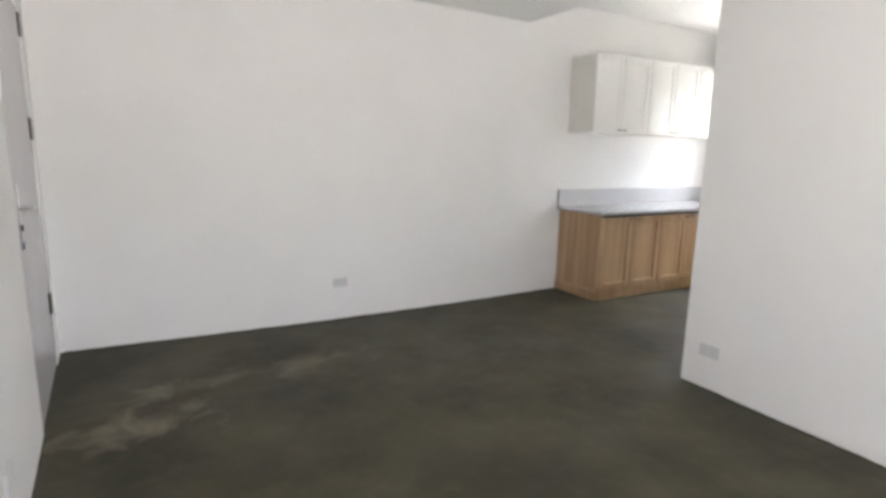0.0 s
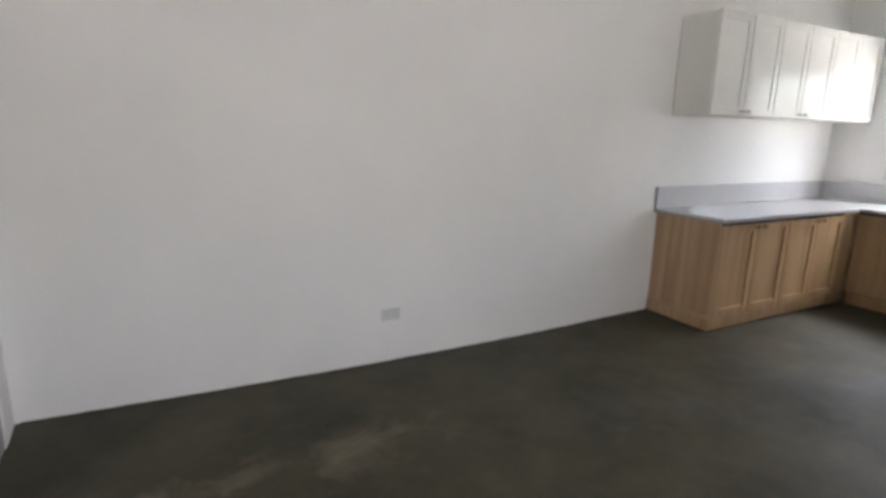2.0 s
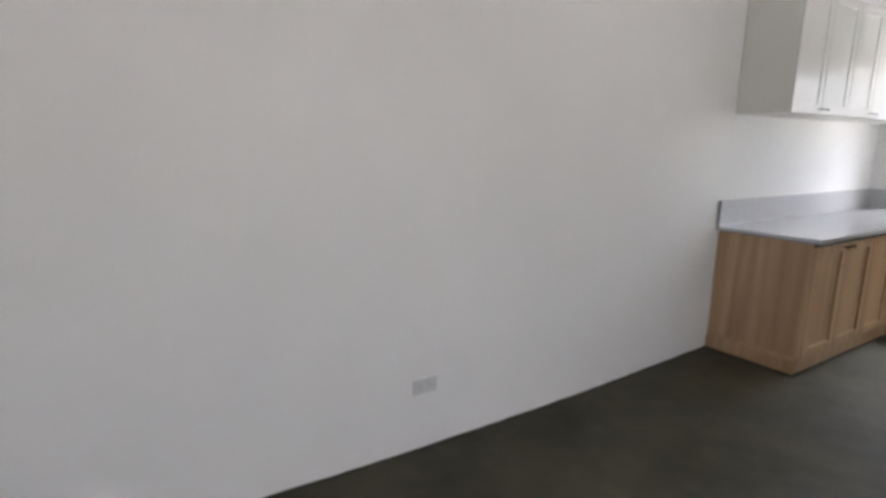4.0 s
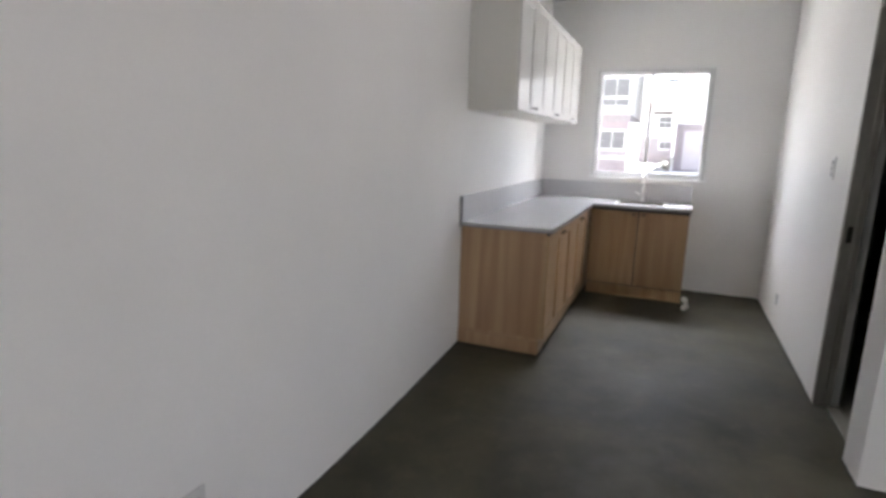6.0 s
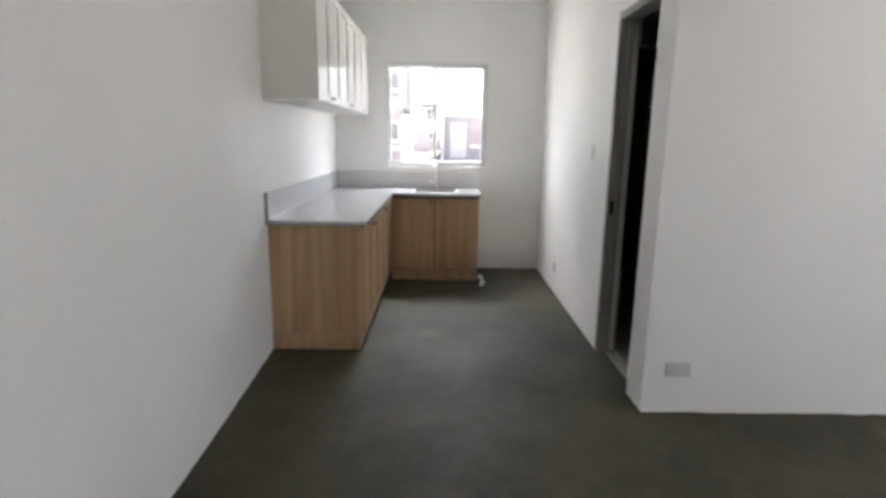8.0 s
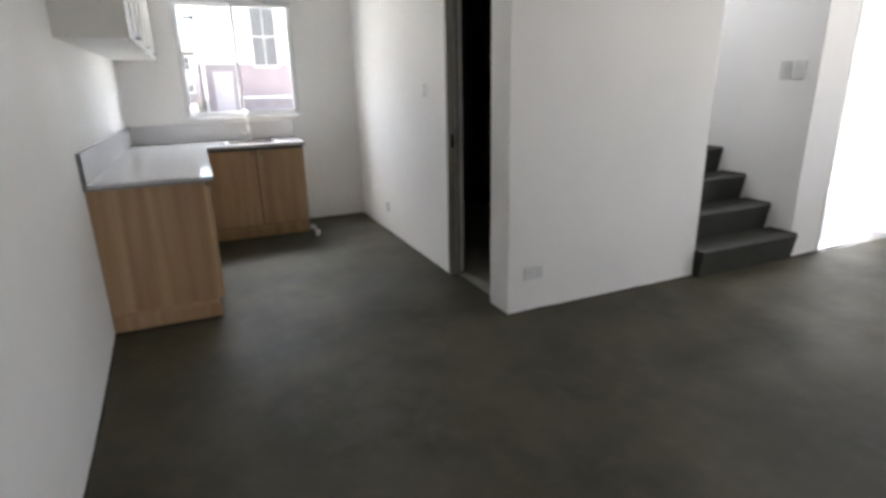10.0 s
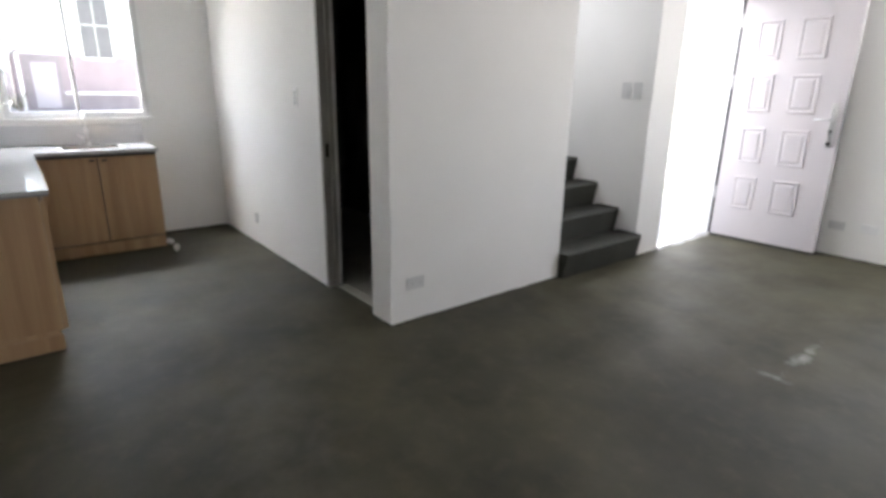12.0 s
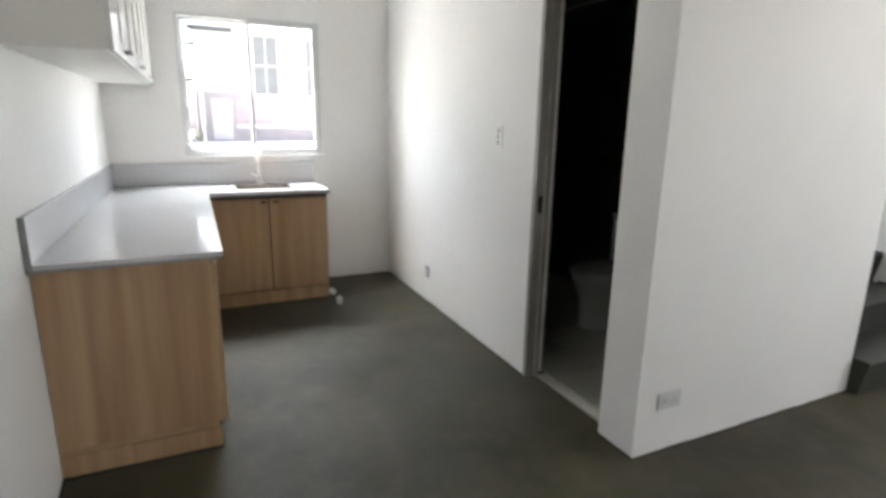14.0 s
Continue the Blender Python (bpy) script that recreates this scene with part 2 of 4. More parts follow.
M_BRIGHT = material("bright_white_plastic", (0.87, 0.87, 0.86), 0.3, spread=0.01, scale=10, fine=80, bump=0.0)
M_PLASTIC_GREY = material("grey_plastic", (0.45, 0.45, 0.45), 0.4, spread=0.03, scale=10, fine=80, bump=0.0)
# also colours the strips that stand for shade in narrow gaps
M_SLOT = material("dark_slot", (0.03, 0.03, 0.03), 0.6, spread=0.1, scale=10, fine=80, bump=0.0)
M_JAMB = material("grey_primed_jamb", (0.38, 0.36, 0.32), 0.5, spread=0.15, scale=5, fine=50, bump=0.05, stretch=(1, 1, 0.2))
M_DARKTILE = material("dark_wall_tile", (0.075, 0.07, 0.058), 0.4, spread=0.2, scale=4, fine=40, bump=0.03, random_amount=0.2)
M_BATHFLOOR = material("pale_floor_tile", (0.42, 0.41, 0.35), 0.35, spread=0.08, scale=6, fine=50, bump=0.02, random_amount=0.08)
M_CERAMIC = material("white_ceramic", (0.5, 0.5, 0.475), 0.08, spread=0.01, scale=4, fine=40, bump=0.0)
M_PAVE = material("pale_concrete_paving", (0.46, 0.455, 0.435), 0.8, spread=0.08, scale=2, fine=40, bump=0.2)
M_GROUND = material("dusty_pale_ground", (0.56, 0.54, 0.5), 0.9, spread=0.15, scale=0.5, fine=20, bump=0.2)
M_PINK = material("dusty_rose_render", (0.205, 0.165, 0.169), 0.8, spread=0.06, scale=1.5, fine=40, bump=0.1)
M_ROSE_DARK = material("dark_rose_trim", (0.18, 0.153, 0.156), 0.7, spread=0.08, scale=2, fine=40, bump=0.05)
M_HOUSEWHITE = material("cream_render", (0.52, 0.513, 0.498), 0.8, spread=0.05, scale=1.5, fine=40, bump=0.1)
M_PERIM = material("weathered_cream_wall", (0.52, 0.515, 0.495), 0.8, spread=0.1, scale=2, fine=40, bump=0.1)
M_GREYROSE = material("grey_rose_render", (0.185, 0.166, 0.168), 0.8, spread=0.06, scale=1.5, fine=40, bump=0.1)
M_ROOF = material("grey_brown_roofing", (0.2, 0.17, 0.15), 0.6, spread=0.1, scale=2, fine=30, bump=0.1)
M_CANOPY = material("dark_sheet_metal", (0.025, 0.024, 0.023), 0.6, spread=0.1, scale=2, fine=30, bump=0.0)
M_FARGLASS = material("dim_window_glass", (0.085, 0.084, 0.083), 0.5, spread=0.1, scale=1, fine=10, bump=0.0)
M_LILAC = material("pale_lilac_door_paint", (0.29, 0.262, 0.273), 0.5, spread=0.03, scale=3, fine=40, bump=0.0)
M_STEM = material("woody_stem", (0.16, 0.12, 0.08), 0.8, spread=0.2, scale=10, fine=60, bump=0.1)
M_LEAF = material("dusty_leaf", (0.17, 0.165, 0.125), 0.6, spread=0.3, scale=6, fine=40, bump=0.0)
M_GLASS = clear_glass("window_glass")


# ---- mesh helpers ----
def link(name, bm, mat, parent=None, label="", smooth=False):
    me = bpy.data.meshes.new(name)
    bmesh.ops.recalc_face_normals(bm, faces=bm.faces)
    if smooth:
        for f in bm.faces:
            f.smooth = True
    bm.to_mesh(me)
    bm.free()
    me.materials.append(mat)
    ob = new(name, me)
    if parent is not None:
        ob.parent = parent
    if label:
        ob["label"] = label
    return ob


def part(name, bm, mat, parent, label="", smooth=False):
    return link(name, bm, mat, parent, label, smooth)


def thing(name, at, label, category, group="", kind="", turn=0.0):
    e = new(name)
    e.empty_display_size = 0.1
    e.matrix_world = pose(*at, 0, 0, turn)
    return tagged(e, label, category, group, kind)


def box(x0, x1, y0, y1, z0, z1, bevel=0.0, bm=None, seg=2):
    bm = bm or bmesh.new()
    vs = [bm.verts.new((x, y, z)) for x in (x0, x1) for y in (y0, y1) for z in (z0, z1)]
    fs = [(0, 1, 3, 2), (4, 6, 7, 5), (0, 4, 5, 1), (2, 3, 7, 6), (0, 2, 6, 4), (1, 5, 7, 3)]
    faces = [bm.faces.new([vs[i] for i in f]) for f in fs]
    if bevel:
        edges = list({e for f in faces for e in f.edges})
        bmesh.ops.bevel(bm, geom=edges, offset=bevel, segments=seg, affect="EDGES", profile=0.5)
    return bm


def cylinder(p, q, r, bm=None, n=20, r2=None):
    bm = bm or bmesh.new()
    p, q = Vector(p), Vector(q)
    m = Matrix.Translation((p + q) / 2) @ (q - p).to_track_quat("Z", "Y").to_matrix().to_4x4()
    bmesh.ops.create_cone(bm, cap_ends=True, segments=n, radius1=r, radius2=r if r2 is None else r2, depth=(q - p).length, matrix=m)
    return bm


def tube(points, r, bm=None, n=14):
    """A round bar swept along a smooth line of points."""
    bm = bm or bmesh.new()
    pts = [Vector(p) for p in points]
    rings = []
    for i, p in enumerate(pts):
        d = (pts[min(i + 1, len(pts) - 1)] - pts[max(i - 1, 0)]).normalized()
        q = d.to_track_quat("Z", "Y")
        rings.append([bm.verts.new(p + q @ Vector((r * math.cos(a), r * math.sin(a), 0))) for a in (2 * math.pi * k / n for k in range(n))])
    for a, b in zip(rings, rings[1:]):
        for k in range(n):
            bm.faces.new((a[k], a[(k + 1) % n], b[(k + 1) % n], b[k]))
    bm.faces.new(rings[0][::-1])
    bm.faces.new(rings[-1])
    return bm


def slab(u0, u1, v0, v1, holes, place, depth):
    """A wall or slab with rectangular openings: u, v in its plane, place(u, v, w) gives the point, w from 0 to depth."""
    us = sorted({u0, u1, *[h for a in holes for h in a[:2]]})
    vs = sorted({v0, v1, *[h for a in holes for h in a[2:]]})
    solid = {}
    for i in range(len(us) - 1):
        for j in range(len(vs) - 1):
            cu, cv = (us[i] + us[i + 1]) / 2, (vs[j] + vs[j + 1]) / 2
            solid[i, j] = not any(a < cu < b and c < cv < d for a, b, c, d in holes)
    bm = bmesh.new()
    made = {}

    def v(i, j, w):
        if (i, j, w) not in made:
            made[i, j, w] = bm.verts.new(place(us[i], vs[j], w * depth))
        return made[i, j, w]

    for (i, j), s in solid.items():
        if not s:
            continue
        bm.faces.new((v(i, j, 0), v(i + 1, j, 0), v(i + 1, j + 1, 0), v(i, j + 1, 0)))
        bm.faces.new((v(i, j, 1), v(i, j + 1, 1), v(i + 1, j + 1, 1), v(i + 1, j, 1)))
        for di, dj, a, b in ((-1, 0, (i, j), (i, j + 1)), (1, 0, (i + 1, j), (i + 1, j + 1)), (0, -1, (i, j), (i + 1, j)), (0, 1, (i, j + 1), (i + 1, j + 1))):
            if not solid.get((i + di, j + dj), False):
                bm.faces.new((v(*a, 0), v(*b, 0), v(*b, 1), v(*a, 1)))
    return bm


def structure(name, bm, mat, label, category="wall"):
    return tagged(link(name, bm, mat), label, category, "", "structure")


# ---- the shell of the house ----
W0, W1 = Vector((-0.165, -1.80, 0)), Vector((-0.554, 4.656, 0))   # face line of the side wall, slightly out of square
WDIR = (W1 - W0).normalized()
WIN = Vector((WDIR.y, -WDIR.x, 0))      # into the room
WLEN = (W1 - W0).length


def west(u, v, w):
    return W0 + WDIR * u - WIN * w + Vector((0, 0, v))


def west_u(y):
    return (y - W0.y) / WDIR.y


SD0, SD1, SDH = west_u(3.39), west_u(4.46), 2.24   # side door opening

def bulge(x):
    """How far the plastered party wall bellies into the room, between the side wall and the cabinets."""
    u = (x + 0.55) / 4.385
    return 0.078 * math.sin(math.pi * u) if 0 < u < 1 else 0.0


def bowed_wall():
    bm = bmesh.new()
    xs = [-0.75] + [-0.55 + 4.385 * k / 32 for k in range(33)] + [KX + WT]
    cols = [[bm.verts.new(p) for p in ((x, PY - bulge(x), 0), (x, PY - bulge(x), CK + 0.2), (x, PY + WT, CK + 0.2), (x, PY + WT, 0))] for x in xs]
    for a, b in zip(cols, cols[1:]):
        for k in range(4):
            bm.faces.new((a[k], a[(k + 1) % 4], b[(k + 1) % 4], b[k]))
    bm.faces.new(cols[0][::-1])
    bm.faces.new(cols[-1])
    return bm


floor = structure("floor", box(-0.75, KX + 0.16, SY - 0.16, PY + 0.16, -0.04, 0.0), M_FLOOR, "dark trowelled cement floor with cloudy stains and painted-in shade", "floor")
structure("wall_north", bowed_wall(), M_WALL, "long plain white painted party wall")
KW = (3.068, 4.138, 1.122, 2.18)
# the upper opening is the assumed stair window, out of view
structure("wall_east", slab(-0.2, PY, 0, 5.2, [KW, (0.0, 0.86, 2.9, 4.9)], lambda u, v, w: (KX + w, u, v), WT), M_WALL, "white kitchen wall with a sliding window")
structure("wall_west", slab(west_u(SY - WT) , WLEN, 0, CK + 0.2, [(SD0, SD1, -0.0, SDH)], west, WT), M_WALL, "white side wall with a closed door")
# opening of the assumed front window, out of view
FW = (0.27, 1.43, 1.0, 2.15)
structure("wall_south", slab(-0.3, DX + 0.13, 0, CK + 0.2, [FW], lambda u, v, w: (u, SY - w, v), WT), M_WALL, "white front wall beside the entrance")
ED0, ED1, EDH = -1.475, -0.45, 2.275
structure("wall_entrance", slab(SY, STAIR - 0.13, 0, CK + 0.2, [(ED0, ED1, 0.0, EDH)], lambda u, v, w: (DX + w, u, v), 0.13), M_WALL, "white entrance wall with a doorway")
structure("wall_stair", slab(DX, KX, 0, 5.2, [], lambda u, v, w: (u, STAIR - w, v), 0.13), M_WALL, "white wall beside the cement stairs")
BD0, BD1, BDH = 3.255, 3.902, 2.19
structure("wall_bath_north", slab(BX, KX, 0, CK + 0.2, [(BD0, BD1, 0.0, BDH)], lambda u, v, w: (u, BY - w, v), 0.13), M_WALL, "white bathroom wall with a doorway")
structure("wall_bath_west", slab(BS, BY - 0.13, 0, 5.2, [], lambda u, v, w: (BX + w, u, v), 0.12), M_WALL, "white end wall of the bathroom block")
structure("wall_bath_south", slab(BX + 0.12, KX, 0, 5.2, [], lambda u, v, w: (u, BS + w, v), 0.12), M_WALL, "white wall between bathroom and stairs")
CE = 3.316
structure("ceiling", slab(-0.75, CE, SY - WT, PY + WT, [(BX, CE, STAIR, BS)], lambda u, v, w: (u, v, CL + w), 0.45), M_CEIL, "white living room ceiling", "ceiling")
structure("ceiling_kitchen", slab(CE, KX + WT, BY - 0.13, PY + WT, [], lambda u, v, w: (u, v, CK + w), 0.2), M_CEIL, "white kitchen ceiling", "ceiling")
structure("ceiling_bath", slab(BX + 0.12, KX, BS + 0.12, BY - 0.13, [], lambda u, v, w: (u, v, 2.4 + w), 0.1), M_CEIL, "plain bathroom ceiling", "ceiling")
structure("ceiling_stair", slab(BX - 0.3, KX + WT, STAIR - 0.2, BS + 0.2, [], lambda u, v, w: (u, v, 5.2 + w), 0.1), M_CEIL, "plain stairwell ceiling", "ceiling")
structure("wall_stair_head", slab(STAIR, BS, CL + 0.45, 5.2, [], lambda u, v, w: (BX - w, u, v), 0.1), M_WALL, "plain wall over the stair opening")


def fillet(name, p, q, into, label, belly=None):
    """A ragged line of cement squeezed up along the foot of a wall, from p to q; into: the way into the room."""
    p, q, into = Vector(p), Vector(q), Vector(into)
    n = max(8, int((q - p).length / 0.035))
    bm = bmesh.new()
    rows_ = []
    for k in range(n + 1):
        c = p.lerp(q, k / n)
        if belly:
            c = c + into * belly(c.x)
        wob = noise.noise(c * 2.3) * 0.5 + noise.noise(c * 11.0) * 0.5
        hgt, out = 0.007 + 0.008 * max(-0.6, wob), 0.008 + 0.008 * max(-0.6, noise.noise(c * 7.0 + Vector((3, 1, 0))))
        rows_.append([bm.verts.new(c + into * 0.0005 + Vector((0, 0, 0.0005))), bm.verts.new(c + into * 0.0005 + Vector((0, 0, hgt))), bm.verts.new(c + into * out * 0.5 + Vector((0, 0, hgt * 0.7))), bm.verts.new(c + into * out + Vector((0, 0, 0.0005)))])
    for a, b in zip(rows_, rows_[1:]):
        for k in range(4):
            bm.faces.new((a[k], a[(k + 1) % 4], b[(k + 1) % 4], b[k]))
    bm.faces.new(rows_[0])
    bm.faces.new(rows_[-1][::-1])
    return structure(name, bm, M_FILLET, label, "trim")


M_FILLET = material("dark_cement_residue", (0.036, 0.031, 0.025), 0.85, spread=0.25, scale=12, fine=90, bump=0.2)
fillet("trim_north", (-0.53, PY, 0), (3.84, PY, 0), (0, -1, 0), "ragged dark cement line along the party wall", bulge)
fillet("trim_block_west", (BX, BS, 0), (BX, BY, 0), (-1, 0, 0), "ragged dark cement line at the wall foot")
fillet("trim_block_door", (BX, BY, 0), (BD0, BY, 0), (0, 1, 0), "ragged dark cement line at the wall foot")
fillet("trim_kitchen", (BD1, BY, 0), (KX, BY, 0), (0, 1, 0), "ragged dark cement line at the kitchen wall foot")
fillet("trim_cabinet_end", (3.8335, 4.07, 0), (3.8335, PY - 0.01, 0), (-1, 0, 0), "ragged dark cement line at the cabinet foot")
fillet("trim_cabinet_front", (3.845, 4.074, 0), (5.70, 4.074, 0), (0, -1, 0), "ragged dark cement line under the cabinet fronts")
fillet("trim_east", (KX, BY, 0), (KX, 3.16, 0), (-1, 0, 0), "ragged dark cement line under the window wall")
fillet("trim_south", (-0.14, SY, 0), (DX, SY, 0), (0, 1, 0), "ragged dark cement line along the front wall")
fillet("trim_west", tuple(west(0.3, 0, 0)), tuple(west(SD0, 0, 0)), tuple(WIN), "ragged dark cement line along the side wall")


# ---- doors ----
def capsule(x, z, r, half, y0, y1, y2):
    """A plate with round ends and a stepped edge, lying in the x z plane, its faces at y0, y1 and y2."""
    bm = bmesh.new()
    rings = []
    for rad, yy in ((r, y0), (r, y1), (r - 0.004, y2)):
        ring = []
        for k in range(24):
            a = 2 * math.pi * k / 24
            ring.append(bm.verts.new((x + rad * math.cos(a), yy, z + (half - r) * (1 if math.sin(a) >= 0 else -1) + rad * math.sin(a))))
        rings.append(ring)
    for a, b in zip(rings, rings[1:]):
        for k in range(24):
            bm.faces.new((a[k], a[(k + 1) % 24], b[(k + 1) % 24], b[k]))
    bm.faces.new(rings[0][::-1])
    bm.faces.new(rings[-1])
    return bm


def long_plate_handle(parent, x, y, z, side, lever_dir):
    """A long lock plate with a lever and a key cylinder, on a leaf face that looks towards side * y."""
    p = part("lock_plate", capsule(x, z, 0.027, 0.19, y, y + side * 0.007, y + side * 0.010), M_NICKEL, parent, "satin nickel long lock plate")
    s = side
    part("lever", tube([(x, y + s * 0.006, z + 0.05), (x, y + s * 0.045, z + 0.05), (x + lever_dir * 0.015, y + s * 0.058, z + 0.05), (x + lever_dir * 0.05, y + s * 0.06, z + 0.05), (x + lever_dir * 0.13, y + s * 0.056, z + 0.046)], 0.0075), M_STEEL, p, "steel lever", True)
    part("cylinder", cylinder((x, y + s * 0.004, z - 0.05), (x, y + s * 0.016, z - 0.05), 0.013), M_DARKMETAL, p, "dark key cylinder")
    part("end_cap", box(x - 0.018, x + 0.018, min(y + s * 0.004, y + s * 0.012), max(y + s * 0.004, y + s * 0.012), z - 0.168, z - 0.14, 0.003), M_DARKMETAL, p)
    part("grip", tube([(x - lever_dir * 0.002, y + s * 0.004, z + 0.15), (x, y + s * 0.03, z + 0.12), (x, y + s * 0.03, z - 0.08), (x, y + s * 0.004, z - 0.12)], 0.006), M_CHROME, p, "", True)
    return p


def panel_ring(x0, x1, z0, z1, y, side, bm=None):
    """A raised moulding frame with a raised field, standing proud of a leaf face."""
    bm = bm or bmesh.new()
    steps = [(0.0, 0.0), (0.007, 0.011), (0.018, 0.011), (0.03, 0.0015), (0.05, 0.012)]
    rings = []
    for inset, h in steps:
        rings.append([bm.verts.new((a, y + side * h, c)) for a, c in ((x0 + inset, z0 + inset), (x1 - inset, z0 + inset), (x1 - inset, z1 - inset), (x0 + inset, z1 - inset))])
    for a, b in zip(rings, rings[1:]):
        for k in range(4):
            bm.faces.new((a[k], a[(k + 1) % 4], b[(k + 1) % 4], b[k]))
    bm.faces.new(rings[-1])
    return bm


def entrance_door():
    d = thing("entrance_door", (2.992, -1.447, 0.022), "open white steel door with eight raised panels", "door", turn=181.6)
    # local x runs from the hinges to the lock, local -y looks into the room
    part("leaf", box(0.012, 0.948, 0.0, 0.05, 0.0, 2.235, 0.003), M_DOOR, d)
    for z0, z1 in ((0.298, 0.62), (0.753, 1.085), (1.228, 1.563), (1.69, 2.035)):
        for x0, x1 in ((0.16, 0.365), (0.505, 0.73)):
            part("panel", panel_ring(x0, x1, z0, z1, 0.0005, -1), M_DOOR, d)
    long_plate_handle(d, 0.884, 0.0, 1.137, -1, -1)
    part("lock_edge", box(0.949, 0.952, 0.01, 0.04, 0.9, 1.35), M_STEEL, d, "steel lock strip on the edge")
    for z in (0.43, 1.505, 2.05):
        part("hinge", cylinder((0.004, -0.006, z - 0.06), (0.004, -0.006, z + 0.06), 0.008), M_STEEL, d, "steel hinge")
    part("gasket", box(-0.014, 0.0115, -0.003, 0.05, 0.0, 2.235), M_SLOT, d, "dark rubber gasket")
    # dark strip fills the gap below the leaf, in place of its shade
    part("under_door_shade", box(0.014, 0.947, -0.001, 0.048, -0.0205, -0.0005), M_SLOT, d, "dark strip painted as shade under the door")


entrance_door()


def door_frame(name, label, u0, u1, top, place, depth0, depth1, face, mat):
    f = thing(name, (0, 0, 0), label, "door frame", kind="structure")
    for a, b in ((u0, u0 + face), (u1 - face, u1)):
        part("jamb", slab(a, b, 0, top - face, [], lambda u, v, w: place(u, v, depth0 + w), depth1 - depth0), mat, f)
    part("head", slab(u0, u1, top - face, top, [], lambda u, v, w: place(u, v, depth0 + w), depth1 - depth0), mat, f)
    return f


door_frame("door_frame_1", "thin white entrance door frame", ED0 + 0.002, ED1 - 0.002, EDH - 0.002, lambda u, v, w: (DX + w, u, v), -0.004, 0.134, 0.028, M_FRAMEWHITE)
part("gasket", box(DX - 0.006, DX - 0.0045, ED0 + 0.03, ED1 - 0.03, EDH - 0.034, EDH - 0.026), M_SLOT, bpy.data.objects["door_frame_1"], "dark rubber gasket")
structure("threshold", box(DX - 0.002, DX + 0.14, ED0 + 0.03, ED1 - 0.03, -0.002, 0.012, 0.003), M_STEEL, "thin steel entrance threshold", "threshold")


def side_door():
    d = thing("door_2", (0, 0, 0), "closed white side door with dark hinges", "door", kind="structure")
    a, b = SD0 + 0.005, SD1 - 0.005

    def bar(u0, u1, v0, v1, w0, w1):
        return slab(u0, u1, v0, v1, [], lambda u, v, w: west(u, v, w0 + w), w1 - w0)
    part("leaf", bar(a + 0.035, b - 0.035, 0.012, SDH - 0.045, 0.005, 0.045), M_SIDEDOOR, d)
    for u0, u1 in ((a, a + 0.032), (b - 0.032, b)):
        part("jamb", bar(u0, u1, 0, SDH - 0.005, 0.002, 0.12), M_FRAMEWHITE, d)
    part("head", bar(a + 0.033, b - 0.033, SDH - 0.042, SDH - 0.005, 0.002, 0.12), M_FRAMEWHITE, d)
    for z in (0.42, 1.51, 2.10):
        h = part("hinge", bar(b - 0.075, b - 0.012, z - 0.065, z + 0.065, -0.006, 0.005), M_DARKMETAL, d, "dark bronze hinge")
    # lock plate, lever and cylinder
    p = part("lock_plate", bar(a + 0.06, a + 0.11, 0.93, 1.235, -0.003, 0.005), M_STEEL, d, "steel long lock plate")
    c = a + 0.085
    part("lever", tube([west(c, 1.12, 0.0), west(c, 1.12, -0.035), west(c + 0.02, 1.12, -0.048), west(c + 0.06, 1.12, -0.05), west(c + 0.13, 1.115, -0.048)], 0.01), M_STEEL, p, "", True)
    part("cylinder", cylinder(west(c, 1.03, 0.006), west(c, 1.03, -0.012), 0.015), M_DARKMETAL, p)
    part("end_cap", bar(a + 0.068, a + 0.102, 0.932, 0.962, -0.008, -0.003), M_DARKMETAL, p)


side_door()


def bath_frame():
    f = thing("door_frame_2", (0, 0, 0), "grey primed bathroom door frame", "door frame", kind="structure")
    part("jamb", box(BD1 - 0.032, BD1 - 0.002, BY - 0.05, BY + 0.003, 0, BDH - 0.045, 0.003), M_JAMB, f)
    part("stop", box(BD1 - 0.043, BD1 - 0.003, BY - 0.08, BY - 0.0505, 0, BDH - 0.045, 0.003), M_JAMB, f)
    part("jamb", box(BD0 + 0.002, BD0 + 0.03, BY - 0.128, BY - 0.05, 0, BDH - 0.045, 0.003), M_JAMB, f)
    part("head", box(BD0 + 0.002, BD1 - 0.002, BY - 0.128, BY - 0.01, BDH - 0.044, BDH - 0.002, 0.003), M_JAMB, f)
    part("strike_plate", box(BD1 - 0.0345, BD1 - 0.0322, BY - 0.042, BY - 0.018, 0.95, 1.04), M_DARKMETAL, f, "dark strike plate")


bath_frame()


